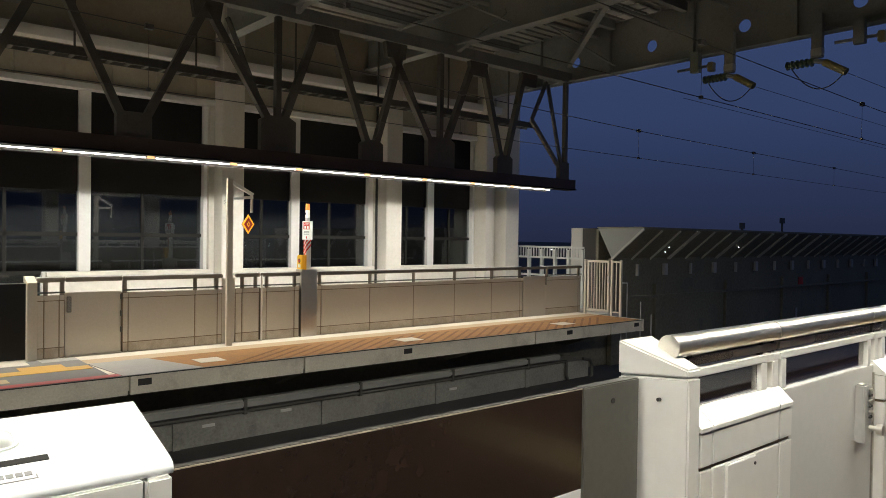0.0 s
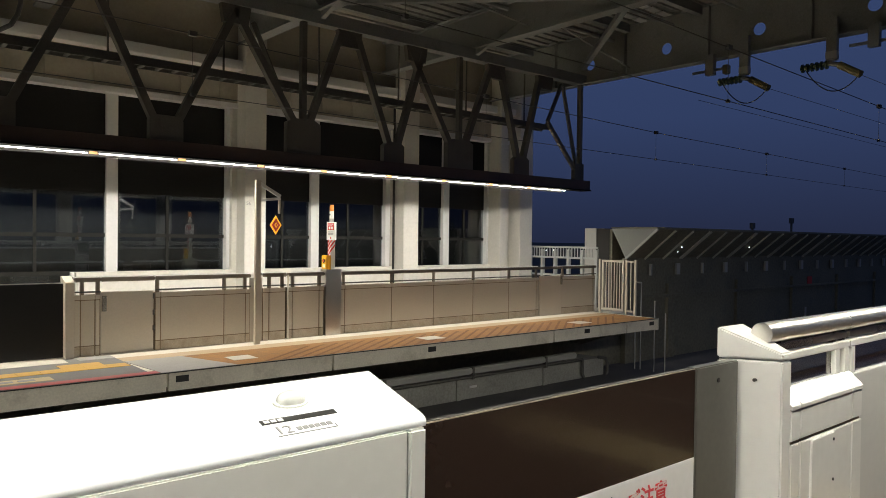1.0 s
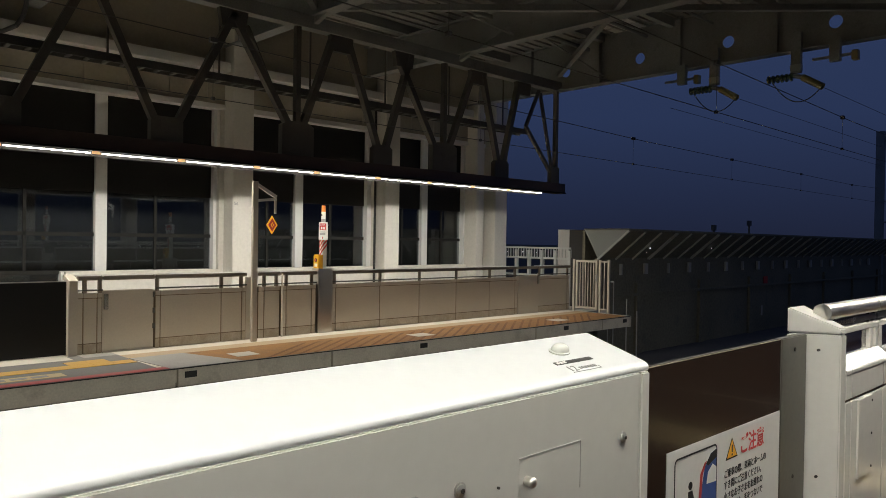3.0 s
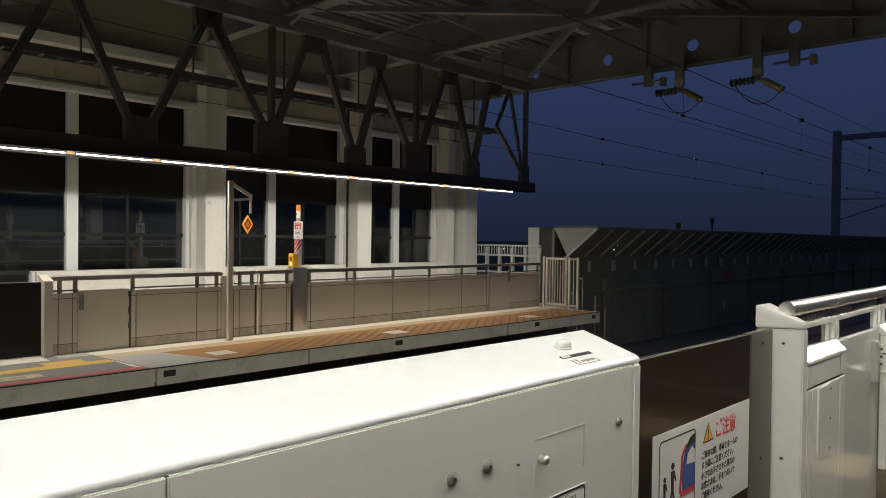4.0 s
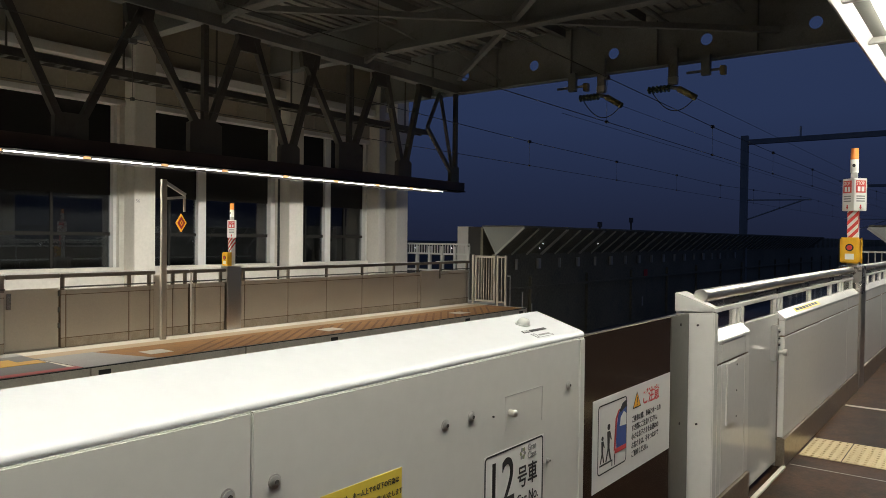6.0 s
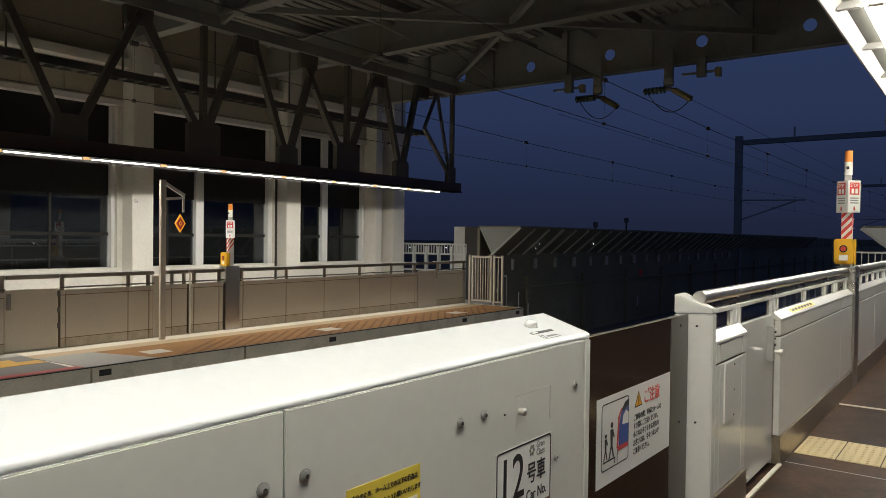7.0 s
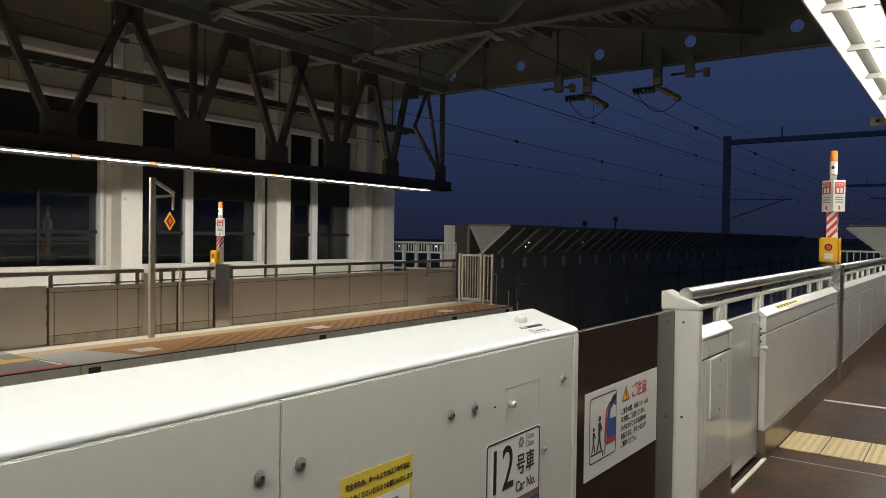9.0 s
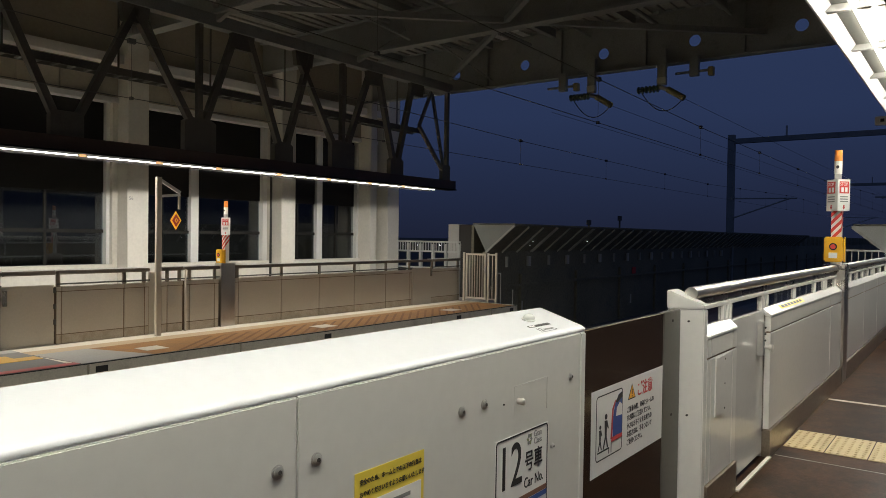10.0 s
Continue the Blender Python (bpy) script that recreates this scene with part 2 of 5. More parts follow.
# ---- builders ----
class Build:
    """Collects shaped pieces into one bmesh."""

    def __init__(self):
        self.bm = bmesh.new()

    def box(self, x0, x1, y0, y1, z0, z1, bevel=0.0):
        made = bmesh.ops.create_cube(self.bm, size=1.0)["verts"]
        for v in made:
            v.co = Vector(((x0 + x1) / 2 + v.co.x * (x1 - x0), (y0 + y1) / 2 + v.co.y * (y1 - y0), (z0 + z1) / 2 + v.co.z * (z1 - z0)))
        if bevel:
            edges = list({e for v in made for e in v.link_edges})
            bmesh.ops.bevel(self.bm, geom=edges, offset=bevel, segments=2, affect="EDGES", clamp_overlap=True)
        return self

    def tube(self, p, q, r, sides=12, r2=None):
        p, q = Vector(p), Vector(q)
        d = q - p
        m = Matrix.Translation((p + q) / 2) @ d.to_track_quat("Z", "Y").to_matrix().to_4x4()
        bmesh.ops.create_cone(self.bm, cap_ends=True, segments=sides, radius1=r, radius2=r if r2 is None else r2, depth=d.length, matrix=m)
        return self

    def bar(self, p, q, w, h):
        """A square bar from p to q, w wide and h deep."""
        p, q = Vector(p), Vector(q)
        d = q - p
        m = Matrix.Translation((p + q) / 2) @ d.to_track_quat("Z", "Y").to_matrix().to_4x4() @ Matrix.Diagonal((w, h, d.length, 1))
        bmesh.ops.create_cube(self.bm, size=1.0, matrix=m)
        return self

    def prism(self, outline, axis, a, b, bevel=0.0):
        """An outline in the plane across the axis ('x': (y, z), 'y': (x, z), 'z': (x, y)), drawn out from a to b."""
        put = {"x": lambda u, v, w: (w, u, v), "y": lambda u, v, w: (u, w, v), "z": lambda u, v, w: (u, v, w)}[axis]
        lo = [self.bm.verts.new(put(u, v, a)) for u, v in outline]
        hi = [self.bm.verts.new(put(u, v, b)) for u, v in outline]
        n = len(outline)
        faces = [self.bm.faces.new(lo), self.bm.faces.new(hi[::-1])]
        faces += [self.bm.faces.new((lo[i], hi[i], hi[(i + 1) % n], lo[(i + 1) % n])) for i in range(n)]
        bmesh.ops.recalc_face_normals(self.bm, faces=faces)
        if bevel:
            bmesh.ops.bevel(self.bm, geom=list({e for f in faces for e in f.edges}), offset=bevel, segments=2, affect="EDGES", clamp_overlap=True)
        return self

    def ball(self, c, r, sx=1, sy=1, sz=1, cuts=2):
        m = Matrix.Translation(c) @ Matrix.Diagonal((sx, sy, sz, 1))
        bmesh.ops.create_icosphere(self.bm, subdivisions=cuts, radius=r, matrix=m)
        return self

    def disc(self, c, r, axis, depth, sides=20):
        d = {"x": Vector((1, 0, 0)), "y": Vector((0, 1, 0)), "z": Vector((0, 0, 1))}[axis]
        return self.tube(Vector(c) - d * depth / 2, Vector(c) + d * depth / 2, r, sides)

    def mesh(self, name, material, smooth=False):
        me = bpy.data.meshes.new(name)
        self.bm.to_mesh(me)
        self.bm.free()
        me.materials.append(material)
        if smooth:
            me.shade_smooth()
            me.set_sharp_from_angle(angle=radians(35))
        return me


def part(name, b, material, parent, label="", smooth=False):
    ob = new(name, b.mesh(name, material, smooth))
    ob.parent = parent
    return tagged(ob, label)


def thing(name, loc, label, category, group="", kind=""):
    ob = new(name)
    ob.empty_display_size = 0.2
    ob.location = loc
    return tagged(ob, label, category, group, kind)


def single(name, b, material, label, category, group="", kind="", smooth=False):
    return tagged(new(name, b.mesh(name, material, smooth)), label, category, group, kind)


def writing(name, text, size, material, parent, m, label="", squeeze=1.0, bold=0.0):
    """Built-in font, turned into a mesh; m places it, x along the words, y up them."""
    c = bpy.data.curves.new(name, "FONT")
    c.body, c.size, c.extrude, c.offset = text, size, 0.0006, bold * size
    tmp = bpy.data.objects.new(name, c)
    scene.collection.objects.link(tmp)
    bpy.context.view_layer.update()
    me = bpy.data.meshes.new_from_object(tmp.evaluated_get(bpy.context.evaluated_depsgraph_get()))
    bpy.data.objects.remove(tmp)
    me.transform(m @ Matrix.Diagonal((squeeze, 1, 1, 1)))
    me.materials.clear()
    me.materials.append(material)
    ob = new(name, me)
    ob.parent = parent
    return tagged(ob, label)


# ---- ground, tracks ----
single("ground", Build().box(-900, 1800, -900, 1800, -9.5, -9.0), LAND, "dark night land far below the viaduct", "ground", kind="structure")
b = Build().box(-30, 140, -8.0, 17.5, BED - 0.6, BED)
viaduct = single("track_bed", b, BALLAST, "dark concrete slab track bed between the platforms", "track bed", kind="structure")
for yc in (4.70, 8.98):
    tr = thing("railway_track", (0, yc, BED), "steel rails on a concrete slab, in the dark", "track", "tracks between the platforms")
    part("slab", Build().box(-30, 140, -1.2, 1.2, 0, 0.12), CONCD, tr)
    for side in (-0.7525, 0.7525):
        b = Build().prism([(side - 0.07, 0.13), (side + 0.07, 0.13), (side + 0.015, 0.17), (side + 0.036, 0.25), (side + 0.03, 0.28), (side - 0.03, 0.28), (side - 0.036, 0.25), (side - 0.015, 0.17)], "x", -30, 140)
        part("rail", b, RAILM, tr)

# ---- near platform ----
near = thing("floor", (0, 0, 0), "dark brown platform floor with a worn yellow tactile strip", "floor", kind="structure")
part("slab", Build().box(-14, 16.0, -5.0, 2.94, -0.35, 0.0), FLOORM, near)
part("fascia", Build().box(-14, 16.0, 2.95, 3.02, -0.36, 0.01), CONC, near)
part("under_wall", Build().box(-14, 15.4, 1.6, 1.9, BED, -0.36), CONCD, near)
part("joint_line", Build().box(6.34, 6.40, -5.0, 1.27, 0.0005, 0.004), PALE, near, "thin pale joint strip")
part("floor_seam", Build().box(3.86, 3.872, -5.0, 1.27, 0.0003, 0.002), CONCD, near, "thin floor seam")
part("door_threshold", Build().box(2.80, 3.75, 1.27, 1.30, 0.0, 0.012), PALE, near, "pale threshold line")
bt = Build().box(0.004, 0.626, 0.004, 0.296, 0, 0.005, 0.002)
for i in range(10):
    for j in range(5):
        bt.disc((0.035 + i * 0.0615, 0.035 + j * 0.0575, 0.007), 0.013, "z", 0.006, 6)
tile_mesh = bt.mesh("tactile_tile", TACT)
for k in range(12):
    ob = new("tactile_tile", tile_mesh)
    ob.parent = near
    ob.location = (4.16, 0.973 - 0.3 * k, 0.001)

# ---- platform door: fixed housing with sliding panel ----
def bolts(parent, spots, y):
    for x, z, r in spots:
        bo = part("bolt", Build().disc((x, y - 0.002, z), r * 0.84, "y", 0.008, 16).tube((x, y - 0.006, z), (x, y - 0.009, z), r * 0.84, 16, r * 0.52), BOLT, parent, smooth=True)
        part("washer", Build().disc((x, y - 0.0008, z), r * 1.06, "y", 0.004, 18), BOLT, bo)
        part("socket", Build().disc((x, y - 0.0092, z), r * 0.36, "y", 0.003, 6), GAP, bo)


H0, H1, HY = -7.0, 0.46, 1.29
house = thing("platform_door_housing", (0, 0, 0), "white steel platform door housing with sloping lid, bolts and notices", "platform door")
seams = [H0, -4.6, -2.85, -1.08, H1 - 0.045]
for a, c in zip(seams[:-1], seams[1:]):
    part("front_panel", Build().box(a + 0.0012, c - 0.0012, HY, HY + 0.03, 0.22, 1.3005, 0.003), HOUSE, house)
part("end_trim", Build().box(H1 - 0.043, H1, HY - 0.003, HY + 0.19, 0.0, 1.3005, 0.005), HOUSE, house)
part("kick_plate", Build().box(H0, H1 - 0.045, HY + 0.005, HY + 0.03, 0.0, 0.217), KICK, house)
part("back_panel", Build().box(H0, H1 - 0.01, HY + 0.185, HY + 0.205, 0.0, 1.36), HOUSE, house)
part("core", Build().box(H0, H1 - 0.05, HY + 0.035, HY + 0.18, 0.02, 1.28), GAP, house)
lid = Build().prism([(HY + 0.007, 1.3012), (HY + 0.0045, 1.3065), (HY + 0.005, 1.3125), (HY + 0.0085, 1.318), (HY + 0.015, 1.3225), (HY + 0.024, 1.3262), (HY + 0.204, 1.3815), (HY + 0.212, 1.3832), (HY + 0.217, 1.380), (HY + 0.217, 1.33), (HY + 0.20, 1.33), (HY + 0.03, 1.3012)], "x", H0, H1 + 0.004)
lid = part("lid", lid, LIDW, house, "bright white sloping lid", smooth=True)


def on_lid(x, v):
    """A point of the lid, v metres up its slope."""
    k = 0.0553 / 0.180
    s = 1 / math.hypot(1, k)
    return Vector((x, HY + 0.024 + v * s, 1.3262 + v * s * k))


slope = math.atan2(0.0553, 0.180)
LIDM = Matrix.Translation(on_lid(0, 0)) @ Matrix.Rotation(slope, 4, "X")


def lid_mark(name, x0, x1, v0, v1, material, label="", h=0.0015):
    bb = Build().box(x0, x1, v0, v1, 0.0004, h)
    bb.bm.transform(LIDM)
    return part(name, bb, material, lid, label)


LX, LV = 0.224, 0.112
lens_ = Build().ball((0, 0, 0), 1.0, cuts=3)
for v in lens_.bm.verts:
    v.co = Vector(tuple(half * math.copysign(abs(c) ** 0.7, c) for c, half in zip(v.co, (0.029, 0.0175, 0.024)))) + Vector((LX, LV, 0.0))
lens_.bm.transform(LIDM)
lamp_dome = part("indicator_lens", lens_, DOME, house, "milky indicator lamp under a rounded cover", smooth=True)
ring = Build().disc((LX, LV, 0.002), 0.037, "z", 0.004, 28)
for v in ring.bm.verts:
    v.co.y = LV + (v.co.y - LV) * 0.62
ring.bm.transform(LIDM)
part("base_ring", ring, DOME, lamp_dome)
lid_mark("name_plate", 0.134, 0.292, 0.048, 0.063, BLACKP, "black label strip")
lid_mark("underline", 0.146, 0.268, 0.0030, 0.0046, INKG)
lid_mark("underline", 0.2664, 0.268, 0.0046, 0.014, INKG)
writing("number", "12", 0.036, INKG, lid, LIDM @ Matrix.Translation((0.146, 0.010, 0.0008)))
for k in range(6):
    lid_mark("print_bar", 0.190 + k * 0.0125, 0.1995 + k * 0.0125, 0.014, 0.024, INKG)
for x0, x1 in ((0.140, 0.151), (0.154, 0.165), (0.168, 0.179)):
    lid_mark("plate_print", x0, x1, 0.051, 0.060, PAPER, h=0.002)

bolts(house, [(-1.14, 1.14, 0.016), (-1.02, 1.14, 0.016), (-0.41, 1.14, 0.016), (-0.283, 1.14, 0.016), (0.33, 1.14, 0.014), (0.185, 0.90, 0.011), (-2.45, 1.14, 0.016), (-2.3, 1.14, 0.016), (-2.85 - 0.06, 1.14, 0.016), (-2.85 + 0.06, 1.14, 0.016)], HY)
hatch = part("inspection_cover", Build().box(-0.094, 0.138, HY - 0.0004, HY + 0.001, 1.05, 1.165), HOUSE, house)
part("cover_gap", Build().box(-0.095, 0.140, HY - 0.0014, HY, 1.1655, 1.1672).box(0.1388, 0.140, HY - 0.0014, HY, 1.05, 1.1655), GREY, hatch)
kb = Build().disc((-0.07, HY - 0.010, 1.113), 0.011, "y", 0.018, 16).ball((-0.07, HY - 0.02, 1.113), 0.013, 1, 0.7, 1, 2)
part("knob", kb, CHROME, hatch, smooth=True)
part("pin", Build().disc((-0.165, HY - 0.002, 1.118), 0.003, "y", 0.006, 8), GAP, house)


def wall_text(text, size, x, z, y, material, parent, squeeze=1.0, name="lettering", bold=0.0):
    return writing(name, text, size, material, parent, Matrix.Translation((x, y, z)) @ Matrix.Rotation(radians(90), 4, "X"), squeeze=squeeze, bold=bold)


def round_frame(x0, x1, z0, z1, w, r, y0, y1):
    """A thin rounded rectangular line, w wide, standing in the plane across y."""
    bb = Build()

    def loop(inset, y):
        rr = r - inset
        pts = []
        for cx, cz, a0 in ((x1 - r, z1 - r, 0), (x0 + r, z1 - r, 90), (x0 + r, z0 + r, 180), (x1 - r, z0 + r, 270)):
            pts += [bb.bm.verts.new((cx + rr * math.cos(radians(a0 + 18 * i)), y, cz + rr * math.sin(radians(a0 + 18 * i)))) for i in range(6)]
        return pts
    of, nf, ob_, ib = loop(0, y0), loop(w, y0), loop(0, y1), loop(w, y1)
    n = len(of)
    for i in range(n):
        j = (i + 1) % n
        for quad in ((of[i], of[j], nf[j], nf[i]), (of[i], ob_[i], ob_[j], of[j]), (nf[i], nf[j], ib[j], ib[i]), (ob_[i], ib[i], ib[j], ob_[j])):
            bb.bm.faces.new(quad)
    bmesh.ops.recalc_face_normals(bb.bm, faces=bb.bm.faces[:])
    return bb


# car number notice
plate = part("car_number_sign", Build().box(-0.212, 0.152, HY - 0.0016, HY - 0.0002, 0.60, 1.0), PAPER, house, "white car number notice with black print")
part("border", round_frame(-0.210, 0.148, 0.602, 0.998, 0.0055, 0.016, HY - 0.0026, HY - 0.0017), INK, plate)
wall_text("12", 0.212, -0.200, 0.825, HY - 0.0022, INK, plate, 0.79, bold=0.003)
wall_text("\u53f7\u8eca", 0.078, -0.020, 0.858, HY - 0.0022, INK, plate, 0.84, bold=0.008)
wall_text("Car No.", 0.052, -0.022, 0.795, HY - 0.0022, INK, plate, 0.80)
wall_text("Gran", 0.032, 0.045, 0.964, HY - 0.0022, INKG, plate, 0.85)
wall_text("Class", 0.032, 0.045, 0.938, HY - 0.0022, INKG, plate, 0.85)
for k in range(6):
    a = k * math.pi / 3
    cx, cz = 0.014 + 0.012 * math.cos(a), 0.963 + 0.014 * math.sin(a)
    bb = Build().box(-0.007, 0.007, HY - 0.0026, HY - 0.0017, -0.005, 0.005)
    bb.bm.transform(Matrix.Translation((cx, 0, cz)) @ Matrix.Translation((0, HY, 0)) @ Matrix.Rotation(-a + 0.9, 4, "Y") @ Matrix.Translation((0, -HY, 0)))
    part("emblem_petal", bb, GREENINK if k % 2 else INKG, plate)
for z0, m_ in ((0.755, BROWNINK), (0.735, BLUEINK)):
    bb = Build().prism([(-0.205, z0), (0.145, z0), (0.145, z0 + 0.018), (-0.205, z0 + 0.018)], "y", HY - 0.0026, HY - 0.0017)
    part("colour_band", bb, m_, plate)

# yellow safety notice
yl = part("safety_notice", Build().box(-0.885, -0.598, HY - 0.0016, HY - 0.0002, 0.72, 1.068), YLABEL, house, "yellow safety notice with black Japanese print")
wall_text("\u5b89\u5168\u306e\u305f\u3081\u3001\u30db\u30fc\u30e0\u4e0a\u3067\u306e\u4ee5\u4e0b\u306e\u884c\u70ba\u306f", 0.0175, -0.868, 1.034, HY - 0.0022, INK, yl, 0.82)
wall_text("\u304a\u3084\u3081\u304f\u3060\u3055\u3044\u307e\u3059\u3088\u3046\u304a\u9858\u3044\u3044\u305f\u3057\u307e\u3059", 0.0175, -0.868, 1.002, HY - 0.0022, INK, yl, 0.82)
part("notice_body", Build().box(-0.872, -0.611, HY - 0.0026, HY - 0.0017, 0.74, 0.985), PAPER, yl)
for k in range(6):
    part("print_bar", Build().box(-0.85, -0.66 + 0.02 * (k % 3), HY - 0.0034, HY - 0.0027, 0.955 - k * 0.032, 0.966 - k * 0.032), INKG, yl)

# sliding door panel
PY = 1.40
slider = thing("sliding_platform_door", (0, 0, 0), "closed dark brown sliding platform door with a white caution sign", "platform door")
part("brown_panel", Build().box(0.30, 1.672, PY, PY + 0.020, 0.03, 1.270, 0.001), DOORBROWN, slider)
# Added matt dark strip that keeps the panel top from mirroring the lamp.
part("top_cap", Build().box(0.466, 1.672, PY + 0.003, PY + 0.019, 1.2705, 1.2745), GAP, slider)
part("top_edge", Build().box(0.466, 1.672, PY, PY + 0.0028, 1.2702, 1.2728), KICKO, slider, "thin pale top edge")
edge = part("leading_edge", Build().box(1.674, 1.945, PY - 0.004, PY + 0.034, 0.03, 1.274, 0.004), mat("dark_grey_edge", (0.16, 0.155, 0.135), 0.35, 0.4, 5, 0.08), slider, "grey metal leading edge")
for z in (1.22, 0.69):
    part("screw", Build().disc((1.81, PY - 0.005, z), 0.008, "y", 0.004, 12), GAP, edge)
sg = part("caution_sign", Build().box(0.795, 1.722, PY - 0.0022, PY - 0.0004, 0.565, 0.985), PAPER, slider, "white caution sign with pictogram and red heading")
SY = PY - 0.0026


def sign_box(name, x0, x1, z0, z1, material, lift=0.0):
    return part(name, Build().box(x0, x1, SY - 0.0006 - lift, SY - lift, z0, z1), material, sg)


part("pictogram_border", round_frame(0.845, 1.155, 0.634, 0.954, 0.006, 0.022, SY - 0.0006, SY), INK, sg)
# pictogram: a carriage nose and plain figures
part("carriage", Build().prism([(1.045, 0.70), (1.149, 0.70), (1.149, 0.935), (1.105, 0.925), (1.06, 0.88), (1.035, 0.79)], "y", SY - 0.0006, SY), BLUEINK, sg)
part("carriage_nose", Build().prism([(1.085, 0.885), (1.149, 0.905), (1.149, 0.935), (1.105, 0.925), (1.07, 0.895)], "y", SY - 0.0013, SY - 0.0007), INK, sg)
part("carriage_window", Build().prism([(1.075, 0.82), (1.149, 0.815), (1.149, 0.868), (1.12, 0.885), (1.085, 0.862)], "y", SY - 0.0013, SY - 0.0007), PAPER, sg)
part("carriage_band", Build().prism([(1.012, 0.715), (1.030, 0.715), (1.045, 0.86), (1.075, 0.905), (1.058, 0.90), (1.028, 0.865)], "y", SY - 0.0013, SY - 0.0007), REDINK, sg)
part("carriage_skirt", Build().prism([(1.020, 0.700), (1.149, 0.700), (1.149, 0.722), (1.024, 0.722)], "y", SY - 0.0020, SY - 0.0014), REDINK, sg)
for cx, cz, sc in ((0.958, 0.742, 0.80), (0.893, 0.728, 0.58)):
    part("figure_shape", Build().disc((cx, SY - 0.0003, cz + 0.122 * sc), 0.018 * sc, "y", 0.0006, 14), INK, sg)
    part("figure_shape", Build().prism([(cx - 0.020 * sc, cz + 0.098 * sc), (cx + 0.018 * sc, cz + 0.098 * sc), (cx + 0.040 * sc, cz + 0.045 * sc), (cx + 0.030 * sc, cz + 0.040 * sc), (cx + 0.014 * sc, cz + 0.065 * sc), (cx + 0.012 * sc, cz), (cx + 0.036 * sc, cz - 0.075 * sc), (cx + 0.020 * sc, cz - 0.075 * sc), (cx - 0.002 * sc, cz - 0.015 * sc), (cx - 0.026 * sc, cz - 0.075 * sc), (cx - 0.042 * sc, cz - 0.075 * sc), (cx - 0.014 * sc, cz)], "y", SY - 0.0006, SY), INK, sg)
sign_box("ground_line", 0.865, 1.000, 0.672, 0.680, INK)
sign_box("ground_line", 0.992, 1.000, 0.648, 0.672, INK)
sign_box("ground_line", 1.020, 1.026, 0.648, 0.70, INK)
tri = part("warning_triangle", Build().prism([(1.225, 0.872), (1.325, 0.872), (1.275, 0.953)], "y", SY - 0.0006, SY), INK, sg)
part("warning_field", Build().prism([(1.234, 0.878), (1.316, 0.878), (1.275, 0.944)], "y", SY - 0.0013, SY - 0.0007), ORANGEINK, tri)
part("mark", Build().box(1.271, 1.279, SY - 0.002, SY - 0.0014, 0.897, 0.925).box(1.271, 1.279, SY - 0.002, SY - 0.0014, 0.884, 0.891), INK, tri)
wall_text("\u3054\u6ce8\u610f", 0.082, 1.345, 0.878, SY - 0.0003, REDINK, sg, 0.90, bold=0.015)
for k, line in enumerate(("\u3054\u4e57\u8eca\u306e\u969b\u3001\u8eca\u4e21\u3068\u30db\u30fc\u30e0\u306e", "\u3059\u304d\u9593\u306b\u3054\u6ce8\u610f\u304f\u3060\u3055\u3044\u3002", "\u5c0f\u3055\u306a\u304a\u5b50\u3055\u307e\u3092\u304a\u9023\u308c\u306e", "\u304a\u5ba2\u3055\u307e\u306f\u3001\u624b\u3092\u3064\u306a\u3044\u3067", "\u3054\u4e57\u8eca\u304f\u3060\u3055\u3044\u3002")):
    wall_text(line, 0.036, 1.215, 0.808 - k * 0.043, SY - 0.0003, INK, sg, 0.80)

# the sign is 0.90 by 0.40 m
fit_sign = Matrix.Translation((0.765, 0, 0.590)) @ Matrix.Diagonal((0.974, 1, 0.943, 1)) @ Matrix.Translation((-0.795, 0, -0.565))
for o in [sg, *sg.children_recursive]:
    o.data.transform(fit_sign)

# end post of the fixed fence
post = thing("door_pocket_post", (0, 0, 0), "white steel door post with a sloping cap", "post")
foot = [(1.952, 1.482), (2.064, 1.297), (2.135, 1.297), (2.135, 1.482)]
bp = Build()
lo = [bp.bm.verts.new((x, y, 0.0)) for x, y in foot]
hi = [bp.bm.verts.new((x, y, 1.268)) for x, y in foot]
bp.bm.faces.new(lo[::-1]), bp.bm.faces.new(hi)
for i in range(4):
    bp.bm.faces.new((lo[i], lo[(i + 1) % 4], hi[(i + 1) % 4], hi[i]))
bmesh.ops.bevel(bp.bm, geom=bp.bm.edges[:], offset=0.006, segments=2, affect="EDGES")
part("shaft", bp, WHITE, post)
bp = Build()
lo = [bp.bm.verts.new((x, y, 1.2715)) for x, y in foot]
hi = [bp.bm.verts.new((x, y, z)) for (x, y), z in zip(foot, (1.382, 1.296, 1.296, 1.382))]
bp.bm.faces.new(lo[::-1]), bp.bm.faces.new(hi)
for i in range(4):
    bp.bm.faces.new((lo[i], lo[(i + 1) % 4], hi[(i + 1) % 4], hi[i]))
bmesh.ops.bevel(bp.bm, geom=bp.bm.edges[:], offset=0.006, segments=2, affect="EDGES")
part("cap", bp, WHITE, post)
for z in (1.20, 0.65):
    part("screw", Build().disc((2.016, 1.372, z), 0.006, "x", 0.012, 10), GAP, post)


